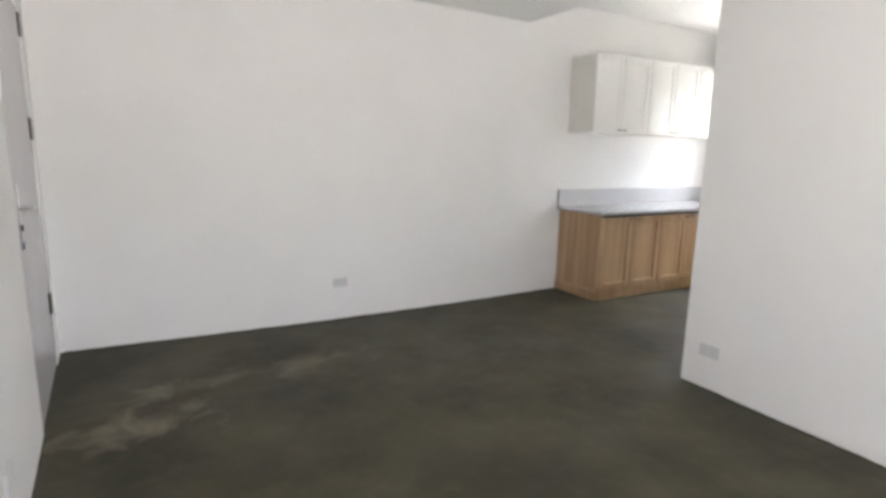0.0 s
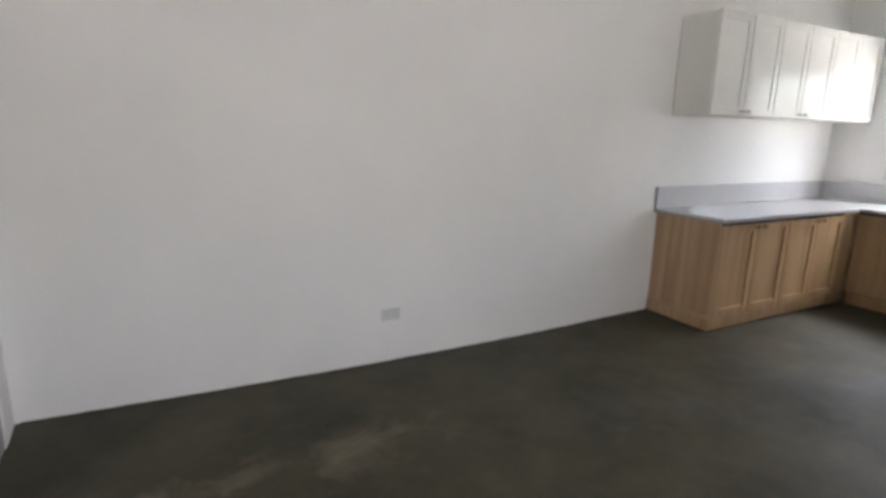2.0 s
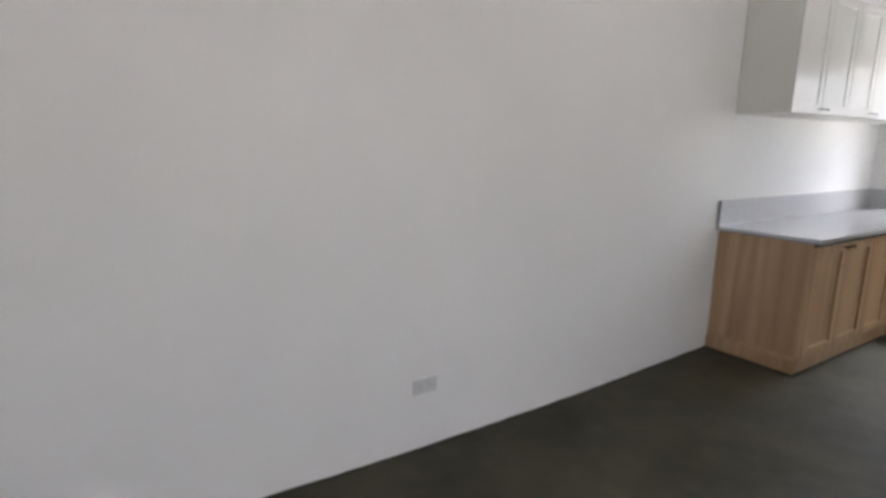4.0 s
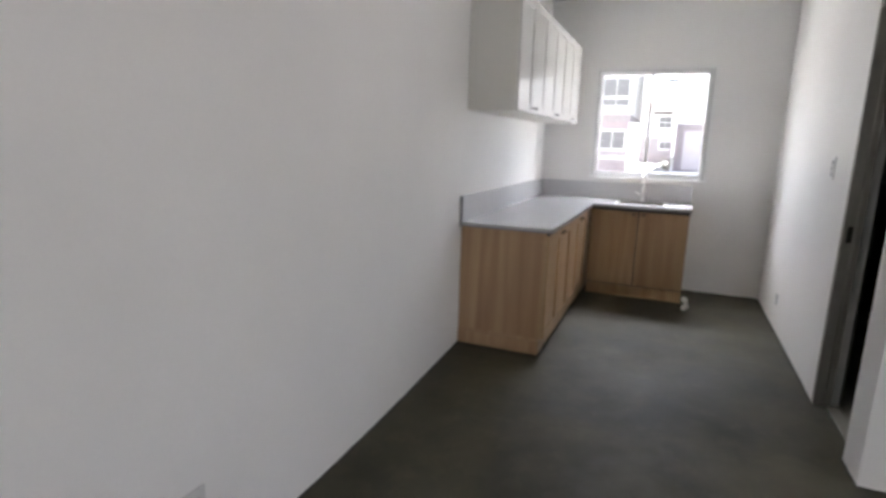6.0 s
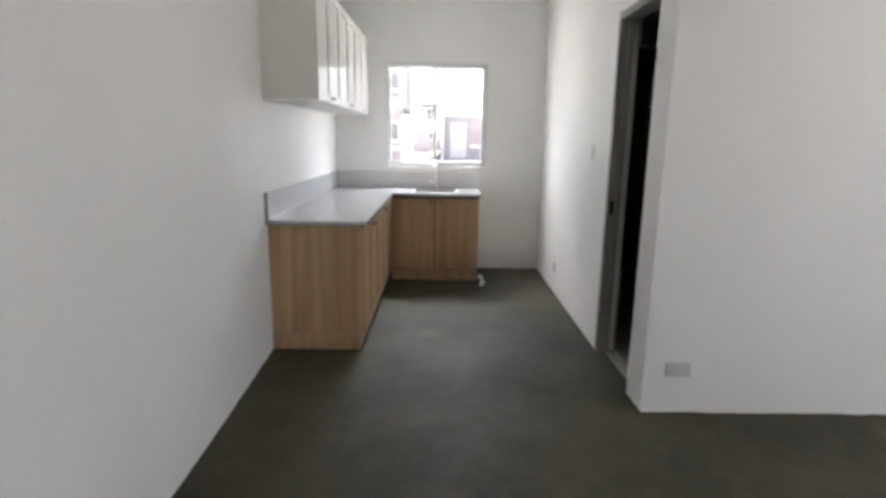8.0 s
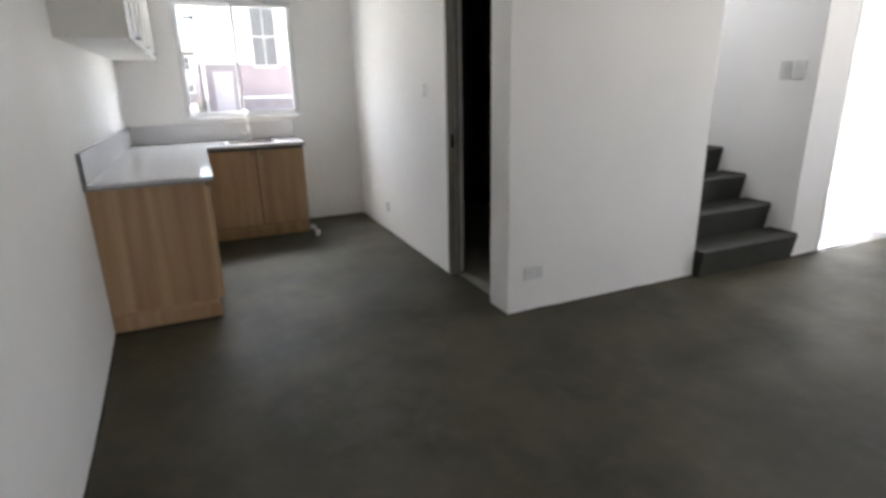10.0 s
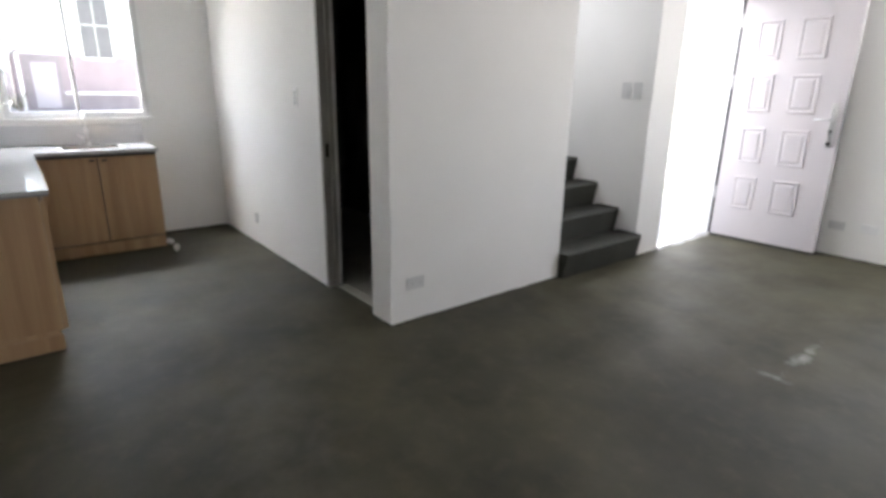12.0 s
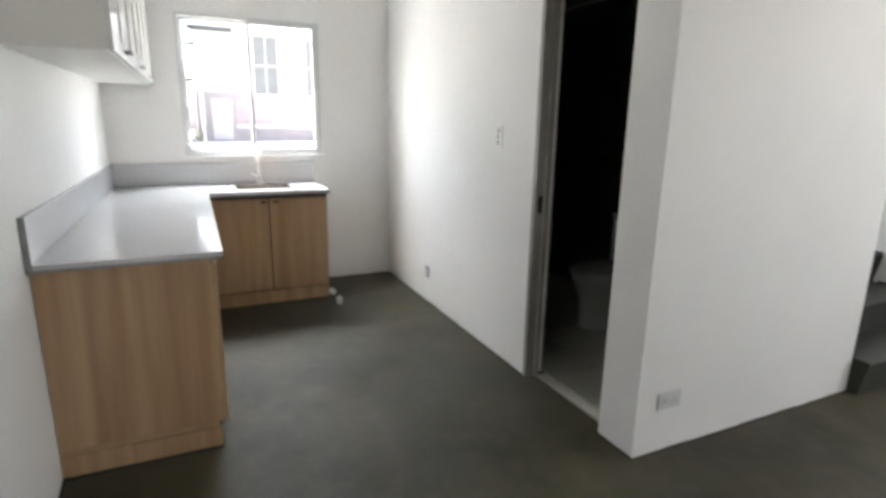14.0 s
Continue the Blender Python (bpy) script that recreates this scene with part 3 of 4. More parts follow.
# ---- kitchen window ----
def sliding_window():
    y0, y1, z0, z1 = KW
    w = thing("window_1", (KX, (y0 + y1) / 2, z0), "white aluminium sliding window with two panes", "window", kind="structure")
    o = Vector((KX, (y0 + y1) / 2, z0))
    hw, h = (y1 - y0) / 2, z1 - z0

    def ring(name, a, b, c, d, t, x0, x1, parent):
        bm = bmesh.new()
        for q in ((a, b, c, c + t), (a, b, d - t, d), (a, a + t, c + t, d - t), (b - t, b, c + t, d - t)):
            box(x0, x1, q[0], q[1], q[2], q[3], 0.0, bm)
        return part(name, bm, M_ALU, parent)
    ring("window_frame", -hw + 0.001, hw - 0.001, 0.001, h - 0.001, 0.024, -0.006, 0.085, w)
    m = 0.02
    s1 = ring("sash", -hw + 0.026, m + 0.006, 0.026, h - 0.026, 0.024, 0.008, 0.034, w)
    s2 = ring("sash", m - 0.018, hw - 0.026, 0.026, h - 0.026, 0.024, 0.042, 0.068, w)
    for s, a, b, x in ((s1, -hw + 0.046, m - 0.014, 0.019), (s2, m + 0.002, hw - 0.046, 0.053)):
        g = part("pane", box(x, x + 0.004, a, b, 0.046, h - 0.046), M_GLASS, s, "clear glass pane")
        g.visible_shadow = False
    part("latch", box(-0.006, 0.008, m - 0.016, m + 0.002, h * 0.45, h * 0.53, 0.003), M_PLASTIC_GREY, s1, "small grey latch")
    part("window_sill", box(-0.03, 0.09, -hw - 0.03, hw + 0.03, -0.022, -0.001, 0.004), M_FRAMEWHITE, w)
    bm = bmesh.new()
    for q in ((-hw - 0.03, -hw, 0, h), (hw, hw + 0.03, 0, h), (-hw - 0.03, hw + 0.03, h, h + 0.03)):
        box(-0.01, -0.001, q[0], q[1], q[2], q[3], 0.0, bm)
    part("casing", bm, M_FRAMEWHITE, w)


sliding_window()


# ---- stairs ----
def stairs():
    s = thing("stairs", (2.949, STAIR, 0), "straight flight of dark cement stairs", "stairs", kind="structure")
    run, rise = 0.2535, 0.199
    for i in range(11):
        x0 = i * run
        z0, z1, x1 = (0.001 if i == 0 else i * rise - 0.05), (i + 1) * rise, x0 + run + (0.05 if i < 10 else 0.4)
        bm = bmesh.new()
        prof = [(x0 + 0.035, z0), (x0 + 0.03, i * rise + 0.02), (x0 + 0.004, z1 - 0.02), (x0, z1 - 0.012), (x0 + 0.003, z1 - 0.003), (x0 + 0.012, z1), (x1, z1), (x1, z0)]
        ends = [[bm.verts.new((a, y, c)) for a, c in prof] for y in (0.004, BS - STAIR - 0.004)]
        for k in range(len(prof)):
            bm.faces.new((ends[0][k], ends[0][(k + 1) % 8], ends[1][(k + 1) % 8], ends[1][k]))
        bm.faces.new(ends[0][::-1])
        bm.faces.new(ends[1])
        part("step", bm, M_STEP, s)
        # added thin strip that draws a dark edge where step meets wall
        part("skirt", box(x0 + 0.006, x0 + run - 0.004, 0.0045, 0.012, (i + 1) * rise, (i + 1) * rise + 0.012), M_STEP, s)


stairs()


# ---- kitchen ----
def shaker(w, h, t=0.02, rail=0.06, sink=0.011):
    """A framed door leaf: x from 0 to w, z from 0 to h, front face at y = 0, back at y = t."""
    bm = bmesh.new()
    box(0, rail, 0, t, 0, h, 0.0015, bm, 1)
    box(w - rail, w, 0, t, 0, h, 0.0015, bm, 1)
    box(rail, w - rail, 0, t, 0, rail, 0.0015, bm, 1)
    box(rail, w - rail, 0, t, h - rail, h, 0.0015, bm, 1)
    box(rail - 0.002, w - rail + 0.002, sink, t - 0.002, rail - 0.002, h - rail + 0.002, 0.0, bm)
    return bm


def pull(x, z, width=0.04):
    """A small dark pull on two feet, in front of y = 0."""
    bm = box(x - width / 2, x + width / 2, -0.026, -0.016, z - 0.007, z + 0.007, 0.003)
    for s in (-1, 1):
        cylinder((x + s * width * 0.3, 0.0, z), (x + s * width * 0.3, -0.018, z), 0.004, bm, 10)
    return bm


def base_unit(x0, w, doors, framed, depth, label, at, turn=0.0, skirt=False):
    c = thing("base_cabinet", at, label, "cabinet", "kitchen base cabinets", turn=turn)
    part("body", box(0, w, 0.0215, depth, 0.12, 0.858, 0.001, seg=1), M_WOOD, c)
    part("plinth", box(0.0, w, 0.04, depth, 0.003, 0.119 if framed else 0.106), M_WOOD, c)
    # dark block colours in the shade line between doors and plinth
    if not framed:
        part("plinth_shade", box(0.002, w - 0.002, 0.06, depth - 0.002, 0.106, 0.12), M_SLOT, c, "dark strip painted as shade over the plinth")
    if skirt:
        part("end_skirt", box(-0.012, -0.0005, 0.03, depth, 0.012, 0.098, 0.001, seg=1), M_WOOD, c)
    # dark strip paints the shade into the gap below the worktop
    part("gap_shade", box(0.001, w - 0.001, 0.0175, 0.0212, 0.832, 0.8575), M_SLOT, c, "dark strip painted as shade under the worktop")
    n = doors
    dw = w / n
    for i in range(n):
        if framed:
            bm = shaker(dw - 0.004, 0.708)
        else:
            bm = box(0.001, dw - 0.008, 0, 0.02, 0, 0.708, 0.004)
        d = part("door", bm, M_WOOD, c)
        d.location = (i * dw + 0.002, 0, 0.125)
        # dark strip behind the joint carries its shade as colour
        if i and not framed:
            part("door_gap_shade", box(i * dw - 0.008, i * dw + 0.005, 0.006, 0.0212, 0.127, 0.83), M_SLOT, c, "dark strip painted as shade between the doors")
        part("handle", pull(dw - 0.045 if i % 2 == 0 else 0.04, 0.708 - 0.022), M_PULL, d, "small smoked chrome pull")
    return c


# run along the party wall, fronts towards -y
base_unit(3.843, 0.820, 2, True, PY - 4.035 - 0.004, "light oak base cabinet with two framed doors", (3.843, 4.035, 0), skirt=True)
base_unit(4.665, 0.810, 2, True, PY - 4.035 - 0.004, "light oak base cabinet with two framed doors", (4.665, 4.035, 0))
corner = thing("corner_cabinet", (5.477, 4.035, 0), "light oak blind corner cabinet", "cabinet", "kitchen base cabinets")
part("body", box(0, KX - 5.477 - 0.004, 0.02, PY - 4.035 - 0.004, 0.12, 0.858), M_WOOD, corner)
part("filler", box(0, 0.19, 0.0, 0.019, 0.125, 0.833), M_WOOD_EDGE, corner)
part("plinth", box(0, KX - 5.477 - 0.004, 0.035, PY - 4.035 - 0.004, 0.003, 0.119), M_WOOD_EDGE, corner)
# sink run, fronts towards -x
base_unit(0, 0.868, 2, False, KX - 5.675 - 0.004, "light oak sink cabinet with two flat doors", (5.675, 4.03, 0), turn=-90)


def worktop():
    t = thing("worktop", (0, 0, 0.860), "grey speckled stone worktop in an L shape", "worktop")
    x0, x1, y0, y1 = 3.801, KX - 0.003, 4.008, PY - 0.003
    hole = (5.80, 6.10, 3.38, 3.82)
    bm = slab(5.64, x1, 3.146, y0, [hole], lambda u, v, w: (u, v, 0.012 + w), 0.02)
    box(x0, x1, y0 + 0.0002, y1, 0.012, 0.032, 0.0, bm)
    part("slab", bm, M_TOP, t)
    # darker layer that shows as a line below the polished edge
    bm = slab(5.643, x1, 3.149, y0 + 0.003, [hole], lambda u, v, w: (u, v, w), 0.0118)
    box(x0 + 0.003, x1, y0 + 0.0032, y1, 0, 0.0118, 0.0, bm)
    part("underside", bm, M_EDGE, t, "dark grey layer below the slab")
    part("backsplash", box(x0 + 0.004, x1, y1 - 0.02, y1, 0.0325, 0.205, 0.002), M_TOP, t)
    part("backsplash", box(x1 - 0.02, x1, 3.15, y1 - 0.0205, 0.0325, 0.205, 0.002), M_TOP, t)
    # thin dark strip down the left end of the backsplash
    part("end_edge", box(x0 - 0.0005, x0 + 0.0035, y1 - 0.021, y1, 0.0, 0.206), M_EDGE, t, "dark grey strip at the backsplash end")
    return t


worktop()


def sink():
    s = thing("sink", (5.95, 3.60, 0.892), "brushed steel inset kitchen sink", "sink")
    bm = slab(-0.17, 0.17, -0.24, 0.24, [(-0.135, 0.135, -0.205, 0.205)], lambda u, v, w: (u, v, 0.0005 + w), 0.0015)
    part("rim", bm, M_STEEL, s)
    bm = bmesh.new()
    rings = []
    for x, y, z in ((0.136, 0.206, 0.001), (0.132, 0.202, -0.01), (0.125, 0.195, -0.13), (0.1, 0.17, -0.15)):
        rings.append([bm.verts.new((a * x, b * y, z)) for a, b in ((-1, -1), (1, -1), (1, 1), (-1, 1))])
    for a, b in zip(rings, rings[1:]):
        for k in range(4):
            bm.faces.new((a[k], a[(k + 1) % 4], b[(k + 1) % 4], b[k]))
    bm.faces.new(rings[-1])
    part("bowl", bm, M_BOWL, s)
    part("drain", cylinder((0, 0, -0.149), (0, 0, -0.146), 0.03), M_CHROME, s)


sink()


def faucet():
    f = thing("faucet", (6.165, 3.60, 0.892), "tall chrome swan-neck kitchen faucet", "faucet")
    part("base", cylinder((0, 0, 0), (0, 0, 0.025), 0.024, r2=0.02), M_BRIGHTCHROME, f, "", True)
    neck = [(0, 0, 0.02), (0, 0, 0.12), (0.004, 0, 0.22)]
    neck += [(-0.055 + 0.055 * math.cos(a), 0.012 * math.sin(a / 2), 0.22 + 0.055 * math.sin(a)) for a in (math.pi * k / 10 for k in range(1, 11))]
    neck += [(-0.112, 0.014, 0.185)]
    part("spout", tube(neck, 0.0185), M_BRIGHTCHROME, f, "", True)
    part("lever", tube([(0, 0.012, 0.06), (0, 0.04, 0.07), (-0.01, 0.075, 0.095)], 0.006), M_BRIGHTCHROME, f, "", True)


faucet()


def wall_cabinets():
    w, h = 0.765, 0.748
    c = thing("wall_cabinet", (3.888, 4.312, 1.645), "white gloss wall cabinet with two framed doors", "cabinet", "kitchen wall cabinets")
    part("body", box(0, w - 0.001, 0.0205, PY - 4.312 - 0.003, 0, h, 0.0), M_CARCASS, c)
    for i in range(2):
        d = part("door", shaker(w / 2 - 0.004, h - 0.004, 0.02, 0.06, 0.005), M_LACQUER, c)
        d.location = (i * w / 2 + 0.002, 0, 0.002)
        part("handle", pull(w / 2 - 0.04 if i == 0 else 0.036, 0.03, 0.045), M_PULL, d, "small smoked chrome pull")
    for k in (1, 2):
        copy_thing(c, pose(3.888 + k * w, 4.312, 1.645))


wall_cabinets()


# ---- switches and sockets ----
def wall_plate(name, label, category, at, turn, w, h, kind_of, group, mat=None):
    """A cover plate whose back lies on the wall; local -y looks into the room."""
    p = thing(name, at, label, category, group, turn=turn)
    part("cover", box(-w / 2, w / 2, -0.009, -0.0005, -h / 2, h / 2, 0.003), mat or (M_PLASTIC if kind_of else M_FRAMEWHITE), p)
    if kind_of == "socket":
        for s in (-1, 1):
            part("socket", box(s * w * 0.22 - 0.017, s * w * 0.22 + 0.017, -0.0115, -0.0085, -0.022, 0.022, 0.002), M_PLASTIC, p)
            bm = bmesh.new()
            for d in (-0.006, 0.006):
                box(s * w * 0.22 + d - 0.0015, s * w * 0.22 + d + 0.0015, -0.0122, -0.0112, -0.008, 0.008, 0.0, bm)
            part("slots", bm, M_PLASTIC_GREY, p)
    else:
        n = kind_of
        for i in range(n):
            z = (i - (n - 1) / 2) * 0.034
            part("rocker", box(-0.012, 0.012, -0.0135, -0.0085, z - 0.013, z + 0.013, 0.002), M_PLASTIC_GREY if mat else M_PLASTIC, p)
    return p


wall_plate("wall_socket", "white double socket low on the party wall", "socket", (1.42, PY - bulge(1.42), 0.322), 0, 0.125, 0.075, "socket", "sockets")
wall_plate("wall_socket", "white double socket near the wall corner", "socket", (BX, 2.283, 0.251), 270, 0.13, 0.078, "socket", "sockets")
wall_plate("wall_socket", "small grey-white outlet plate", "socket", (5.305, BY, 0.249), 180, 0.07, 0.085, "socket", "sockets", M_PLASTIC_GREY)
wall_plate("wall_socket", "white double socket behind the open door", "socket", (1.955, SY, 0.282), 180, 0.13, 0.075, "socket", "sockets")
wall_plate("wall_socket", "white socket low on the side wall", "socket", tuple(west(west_u(2.436), 0.335, 0)), 93.45, 0.125, 0.075, "socket", "sockets")
wall_plate("blank_plate", "plain white blank cover plate", "cover plate", (1.71, SY, 0.288), 180, 0.13, 0.075, 0, "sockets")
wall_plate("light_switch", "white three-gang light switch", "switch", (4.265, BY, 1.336), 180, 0.074, 0.13, 3, "switches", M_BRIGHT)
for x in (3.257, 3.147):
    wall_plate("light_switch", "white light switch beside the stairs", "switch", (x, STAIR, 1.424), 180, 0.085, 0.135, 2, "switches")


# ---- two small bright white spots on the floor, built as short tubes ----
M_WHITEPIECE = material("bright_white_piece", (0.86, 0.86, 0.85), 0.3, spread=0.02, scale=10, fine=80, bump=0.0)


def pipe_cap(at, turn, length):
    o = thing("pipe_cap", at, "short bright white tube lying on the floor", "pipe cap", "pipe caps", turn=turn)
    part("tube", cylinder((-length / 2, 0, 0.0225), (length / 2, 0, 0.0225), 0.022), M_WHITEPIECE, o, "", True)
    part("collar", cylinder((length / 2 - 0.012, 0, 0.0255), (length / 2 + 0.006, 0, 0.0255), 0.025), M_WHITEPIECE, o, "", True)


pipe_cap((5.765, 3.12, 0.0), 20, 0.045)
pipe_cap((5.52, 3.125, 0.0), -12, 0.07)


# ---- bathroom ----
def toilet():
    t = thing("toilet", (4.36, 1.50, 0.012), "white ceramic toilet with a cistern", "toilet", turn=-90)
    bm = bmesh.new()
    prof = [(0.12, 0.20, 0.0), (0.115, 0.19, 0.1), (0.13, 0.21, 0.22), (0.175, 0.25, 0.34), (0.185, 0.26, 0.39)]
    rings = []
    for rx, ry, z in prof:
        rings.append([bm.verts.new((-ry * math.cos(a), rx * math.sin(a), z)) for a in (2 * math.pi * k / 28 for k in range(28))])
    for a, b in zip(rings, rings[1:]):
        for k in range(28):
            bm.faces.new((a[k], a[(k + 1) % 28], b[(k + 1) % 28], b[k]))
    bm.faces.new(rings[-1])
    part("bowl", bm, M_CERAMIC, t, "", True)
    bm = bmesh.new()
    rings = []
    for s, z in ((1.0, 0.391), (1.03, 0.4), (1.02, 0.42), (0.9, 0.428)):
        rings.append([bm.verts.new((-0.265 * s * math.cos(a), 0.19 * s * math.sin(a), z)) for a in (2 * math.pi * k / 28 for k in range(28))])
    for a, b in zip(rings, rings[1:]):
        for k in range(28):
            bm.faces.new((a[k], a[(k + 1) % 28], b[(k + 1) % 28], b[k]))
    bm.faces.new(rings[-1])
    part("lid", bm, M_CERAMIC, t, "", True)
    part("cistern", box(0.2, 0.38, -0.19, 0.19, 0.36, 0.74, 0.02), M_CERAMIC, t)
    part("cistern_lid", box(0.195, 0.385, -0.195, 0.195, 0.741, 0.77, 0.008), M_CERAMIC, t)
    part("button", cylinder((0.29, 0, 0.77), (0.29, 0, 0.778), 0.02), M_CHROME, t)


toilet()


# ---- outdoors ----
structure("ground", box(-300, 400, -300, 300, -0.12, -0.06), M_GROUND, "dusty pale open ground", "ground")
structure("porch", box(DX + 0.14, KX + 0.1, SY - 0.15, STAIR - 0.14, -0.059, 0.005, 0.004), M_PAVE, "pale concrete porch slab", "porch")


def threshold():
    """Pale cement of the porch, feathered raggedly over the floor edge to stand for daylight spilling in at the
    doorway.
    """
    bm = bmesh.new()
    n = 40
    rows_ = []
    for k in range(n + 1):
        y = ED0 + 0.03 + (ED1 - ED0 - 0.06) * k / n
        x = DX - 0.03 + 0.09 * noise.noise(Vector((y * 4.0, 1.0, 0))) + 0.012 * noise.noise(Vector((y * 21.0, 4.0, 0)))
        rows_.append([bm.verts.new(p) for p in ((x, y, 0.0004), (x + 0.012, y, 0.003), (DX + 0.138, y, 0.005), (DX + 0.138, y, 0.0004))])
    for a, b in zip(rows_, rows_[1:]):
        for k in range(4):
            bm.faces.new((a[k], a[(k + 1) % 4], b[(k + 1) % 4], b[k]))
    bm.faces.new(rows_[0])
    bm.faces.new(rows_[-1][::-1])
    bmesh.ops.recalc_face_normals(bm, faces=bm.faces)
    return structure("threshold", bm, M_PAVE, "pale ragged entrance cement, shaped as daylight spilling in", "threshold")


threshold()
structure("perimeter_wall", box(3.3, 9.0, -4.1, -3.95, -0.059, 2.3, 0.01), M_PERIM, "cream perimeter wall beside the porch", "wall")
# dark strip that draws the line at the wall's foot
structure("gutter", box(3.3, 9.0, -3.945, -3.82, -0.0595, -0.052), M_ROOF, "narrow dark strip along the perimeter wall", "gutter")
structure("raised_lot", box(28.2, 60, -40, 4.5, -0.059, 0.3, 0.02), M_PAVE, "raised concrete lot across the lane", "pavement")


def casement(parent, y, z, w, h, x, rows=2, cols=2):
    win = part("window", box(x - 0.03, x - 0.002, y - w / 2 - 0.06, y + w / 2 + 0.06, z - 0.06, z + h + 0.06), M_HOUSEWHITE, parent, "white framed window")
    for i in range(cols):
        for j in range(rows):
            pw, ph = w / cols, h / rows
            part("pane", box(x - 0.036, x - 0.031, y - w / 2 + i * pw + 0.012, y - w / 2 + (i + 1) * pw - 0.012, z + j * ph + 0.016, z + (j + 1) * ph - 0.016), M_FARGLASS, win, "dim glass")
    return win


def house(x, y0, y1, base, mid, top, depth, label, lower):
    hs = thing("neighbour_house", (x, (y0 + y1) / 2, base), label, "house", "neighbouring houses")
    a, b = -(y1 - y0) / 2, (y1 - y0) / 2
    part("wall_lower", box(0, depth, a, b, 0, mid - base), lower, hs, "rose coloured lower wall")
    part("wall_upper", box(-0.02, depth, a, b, mid - base + 0.001, top - base), M_HOUSEWHITE, hs, "cream upper wall")
    bm = bmesh.new()
    ov = 0.5
    vs = [bm.verts.new(p) for p in ((-ov, a - ov, top - base + 0.002), (depth + ov, a - ov, top - base + 0.002), (depth + ov, b + ov, top - base + 0.002), (-ov, b + ov, top - base + 0.002), (depth / 2, a + 1, top - base + 1.6), (depth / 2, b - 1, top - base + 1.6))]
    for f in ((0, 1, 2, 3), (0, 4, 1), (3, 2, 5), (0, 3, 5, 4), (1, 4, 5, 2)):
        bm.faces.new([vs[i] for i in f])
    part("roof", bm, M_ROOF, hs)
    return hs


b_house = house(30.0, -9.0, 3.7, 0.3, 2.63, 7.6, 9.0, "two-storey house with rose walls and white door", M_PINK)
# local y of a world y: y + 2.65 ; local z: z - 0.3
fr = part("door", box(-0.08, -0.002, 4.68, 6.02, 0.0, 2.31), M_ROSE_DARK, b_house, "dark rose door surround")
part("leaf", box(-0.1, -0.0805, 4.87, 5.74, 0.1, 1.98), M_LILAC, fr, "white door leaf")
part("ledge", box(-0.2, -0.002, -6.3, 4.66, 0.68, 0.79), M_HOUSEWHITE, b_house, "white wall ledge")
part("plinth", box(-0.04, -0.002, -6.3, 4.67, 0.0, 0.675), M_ROSE_DARK, b_house, "darker rose plinth")
part("porch_post", box(-1.3, -1.18, 6.12, 6.24, 0.0, 2.3, 0.01), M_HOUSEWHITE, b_house, "white porch post")
part("porch_beam", box(-1.32, -0.03, 6.1, 6.26, 2.301, 2.42, 0.01), M_ROSE_DARK, b_house)
for y in (3.18, 0.7, -2.2):
    casement(b_house, y, 2.24, 1.16, 2.74, -0.02)
for y in (0.7, -2.2):
    casement(b_house, y, 1.0, 0.86, 1.1, 0.0)
part("canopy", box(-0.7, -0.021, 4.64, 6.6, 5.0, 5.14), M_CANOPY, b_house, "dark thin canopy")
part("ledge", box(-0.35, -0.021, 6.28, 6.75, 4.33, 4.45), M_CANOPY, b_house, "dark short window ledge")

a_house = house(28.0, 5.55, 15.0, -0.06, 2.98, 8.6, 9.0, "two-storey house with grey rose lower storey", M_GREYROSE)
# local y of a world y: y - 10.275 ; local z: z + 0.06
for y in (6.3, 9.1, 12.0):
    casement(a_house, y - 10.275, 1.38, 1.16, 0.86, 0.0, 1, 2)
    casement(a_house, y - 10.275 - 0.03, 3.84, 1.2, 0.86, -0.02, 1, 2)
    casement(a_house, y - 10.275 - 0.03, 3.4, 1.24, 0.36, -0.02, 1, 2)
    part("panel", box(-0.05, -0.002, y - 10.95, y - 9.6, 0.22, 0.8), M_ROSE_DARK, a_house, "grey rose wall panel")
part("ledge", box(-0.3, -0.021, -4.7, 4.7, 3.045, 3.12), M_HOUSEWHITE, a_house, "white storey ledge")
part("ledge", box(-0.12, -0.002, -4.7, 4.7, 0.9, 1.02), M_HOUSEWHITE, a_house, "white sill ledge")
part("band", box(-0.04, -0.002, -4.7, 4.7, 2.45, 2.66), M_PINK, a_house, "rose wall band")
part("corner_column", box(-0.5, -0.002, -5.25, -4.74, 0.0, 2.6, 0.01), M_HOUSEWHITE, a_house, "white corner column")

far = house(56.0, -1.0, 9.0, -0.06, 2.4, 4.8, 9.0, "far pale house with small windows", M_GREYROSE)
for y in (4.63, 2.2):
    casement(far, y - 4.0, 3.3, 1.1, 1.1, -0.02)
    casement(far, y - 4.15, 1.4, 1.0, 0.7, -0.02, 1, 2)
part("fascia", box(-0.54, -0.1, -1.3, 1.7, 4.6, 4.74), M_CANOPY, far, "dark eaves board")
part("plinth", box(-0.1, -0.002, -5.0, 5.0, 0.4, 0.95), M_ROSE_DARK, far, "darker plinth")


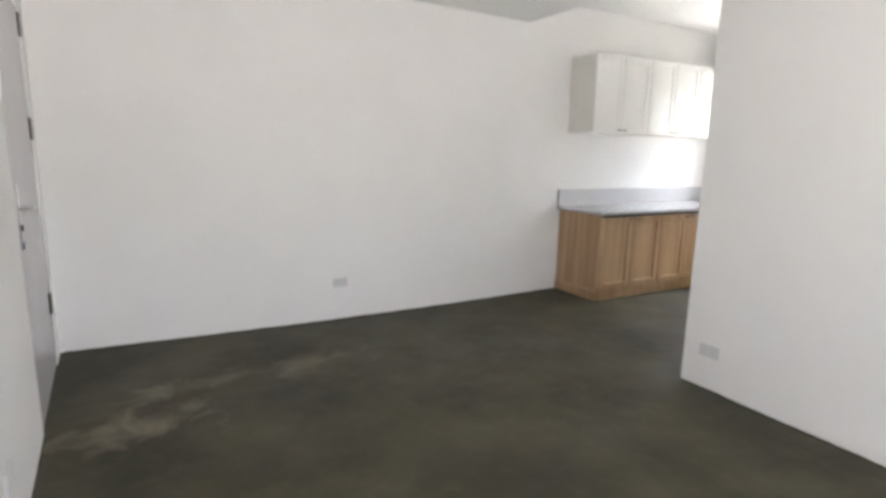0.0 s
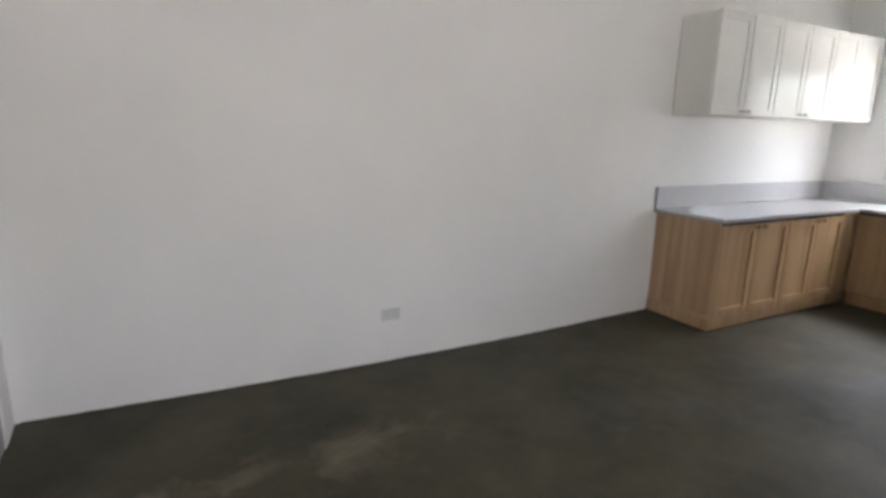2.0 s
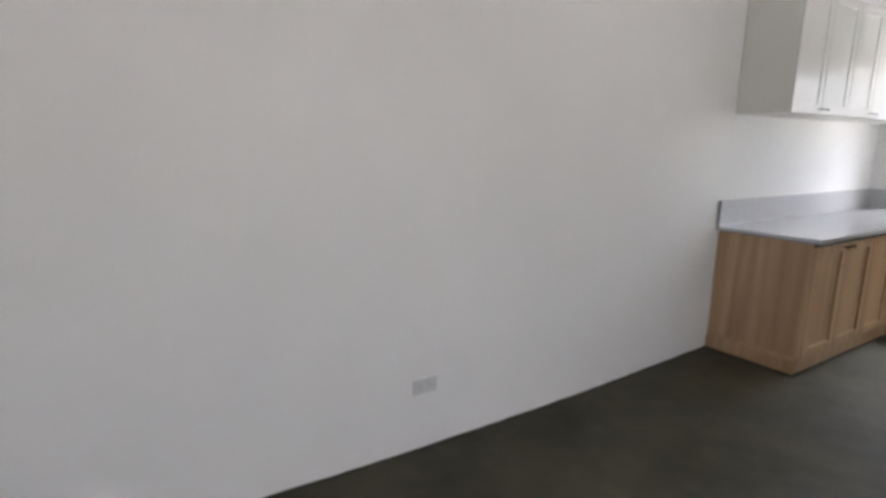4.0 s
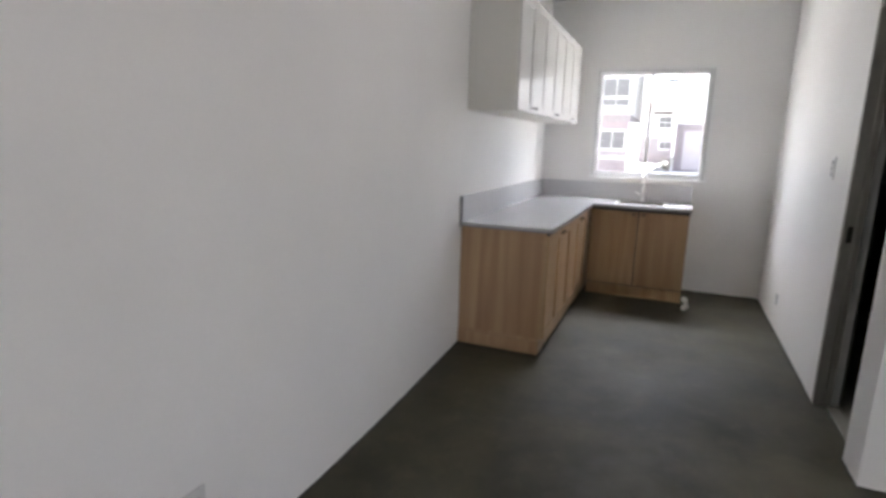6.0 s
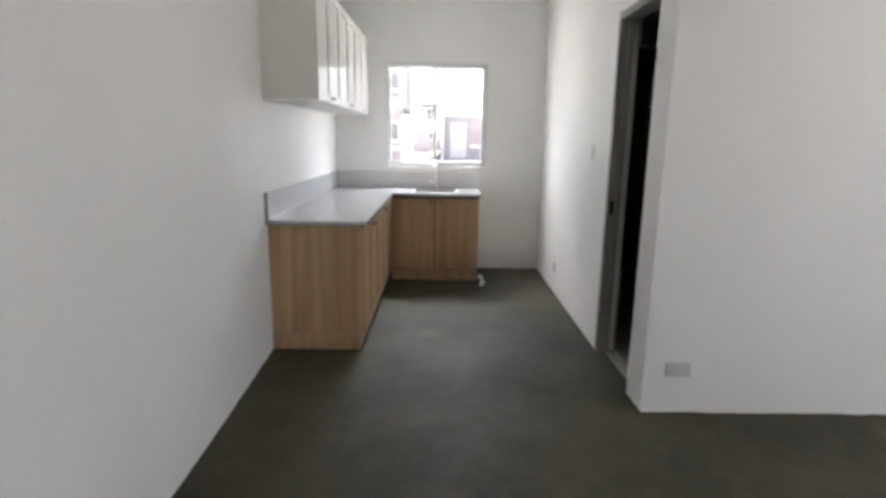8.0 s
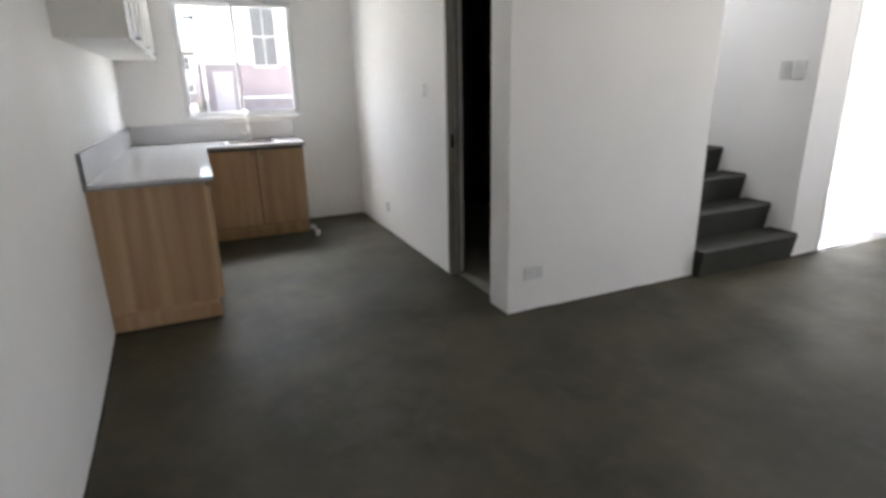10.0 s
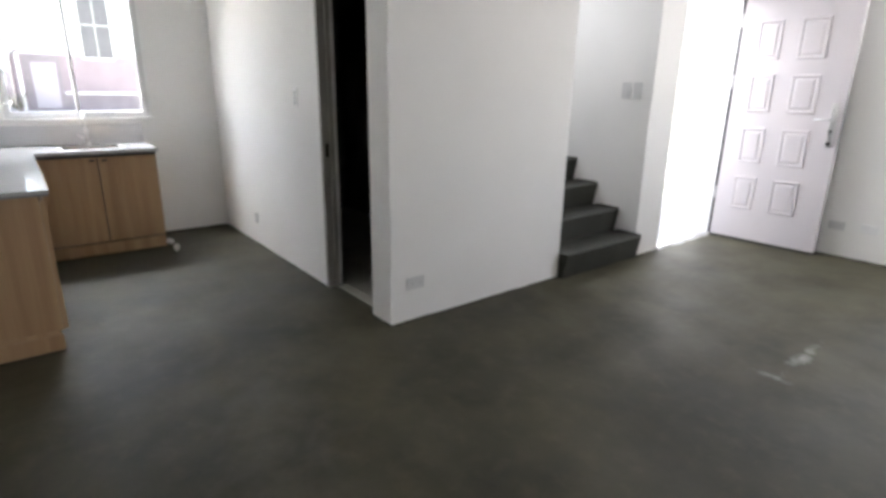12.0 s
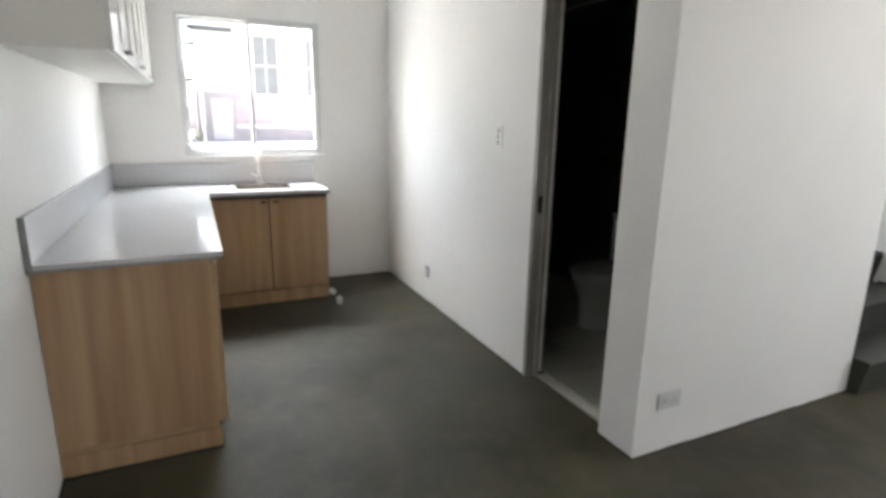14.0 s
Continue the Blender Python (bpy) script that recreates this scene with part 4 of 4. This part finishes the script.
def shrub():
    """A low untidy shrub: woody stems and a few hundred small leaves."""
    o = thing("shrub", (28.7, 3.75, 0.301), "low dusty green shrub beside the porch", "shrub")
    rng = random.Random(5)
    stems, leaves = bmesh.new(), bmesh.new()
    for k in range(9):
        a, l = rng.uniform(0, 6.28), rng.uniform(0.35, 0.75)
        tip = Vector((math.cos(a) * 0.35 * l, math.sin(a) * 0.5 * l, l))
        cylinder((0, 0, 0), tuple(tip), 0.012, stems, 6, 0.004)
        for _ in range(34):
            c = tip * rng.uniform(0.35, 1.05) + Vector((rng.gauss(0, 0.09), rng.gauss(0, 0.11), rng.gauss(0, 0.07)))
            u = Vector((rng.gauss(0, 1), rng.gauss(0, 1), rng.gauss(0, 1))).normalized()
            v = u.orthogonal().normalized() * 0.022
            u = u * 0.05
            c.z = max(c.z, 0.06)
            leaves.faces.new([leaves.verts.new(p) for p in (c - u, c + v, c + u, c - v)])
    part("stems", stems, M_STEM, o)
    part("leaves", leaves, M_LEAF, o)


shrub()

# ---- bathroom tiles ----
def tile_mesh(name, a, b, mat):
    """A thin bevelled tile, its back at z = 0."""
    bm = box(0.0006, a - 0.0006, 0.0006, b - 0.0006, 0.0, 0.008, 0.001, seg=1)
    bmesh.ops.recalc_face_normals(bm, faces=bm.faces)
    me = bpy.data.meshes.new(name)
    bm.to_mesh(me)
    bm.free()
    me.materials.append(mat)
    return me


def tile_field(name, label, origin, u, v, nu, nv, a, b, mat):
    """Tiles laid along the unit ways u and v from origin."""
    f = thing(name, (0, 0, 0), label, "tiling", kind="structure")
    me = tile_mesh("tile", a, b, mat)
    n = Vector(u).cross(Vector(v))
    for i in range(nu):
        for j in range(nv):
            t = new("tile", me)
            t.parent = f
            p = Vector(origin) + Vector(u) * a * i + Vector(v) * b * j
            t.matrix_basis = Matrix.Translation(p) @ Matrix((u, v, n)).transposed().to_4x4()
    return f


IX0, IX1, IY0, IY1 = BX + 0.12, KX, BS + 0.12, BY - 0.13
fx, fy = (IX1 - IX0) / 10, (IY1 + 0.126 - IY0) / 4
tile_field("bath_floor", "pale grey-beige bathroom floor tiles", (IX0, IY0, 0.003), (1, 0, 0), (0, 1, 0), 10, 4, fx, (IY1 - IY0) / 4, M_BATHFLOOR)
part("threshold", box(BD0 + 0.032, BD1 - 0.052, BY - 0.127, BY - 0.062, 0.001, 0.012, 0.003), M_BATHFLOOR, bpy.data.objects["bath_floor"])
# unseen dark wall tiles, added so that the doorway stays dark
tile_field("bath_wall_south", "dark brown wall tiles, added to keep the bathroom dark", (IX1, IY0 + 0.001, 0.013), (-1, 0, 0), (0, 0, 1), 10, 4, fx, 0.59, M_DARKTILE)
tile_field("bath_wall_east", "dark brown wall tiles, added to keep the bathroom dark", (IX1 - 0.001, IY1 - 0.002, 0.013), (0, -1, 0), (0, 0, 1), 4, 4, (IY1 - IY0 - 0.012) / 4, 0.59, M_DARKTILE)
tile_field("bath_wall_west", "dark brown wall tiles, added to keep the bathroom dark", (IX0 + 0.001, IY0 + 0.012, 0.013), (0, 1, 0), (0, 0, 1), 4, 4, (IY1 - IY0 - 0.014) / 4, 0.59, M_DARKTILE)
tile_field("bath_wall_north", "dark brown wall tiles, added to keep the bathroom dark", (BD1 + 0.003, IY1 - 0.001, 0.013), (1, 0, 0), (0, 0, 1), 8, 4, (IX1 - BD1 - 0.015) / 8, 0.59, M_DARKTILE)
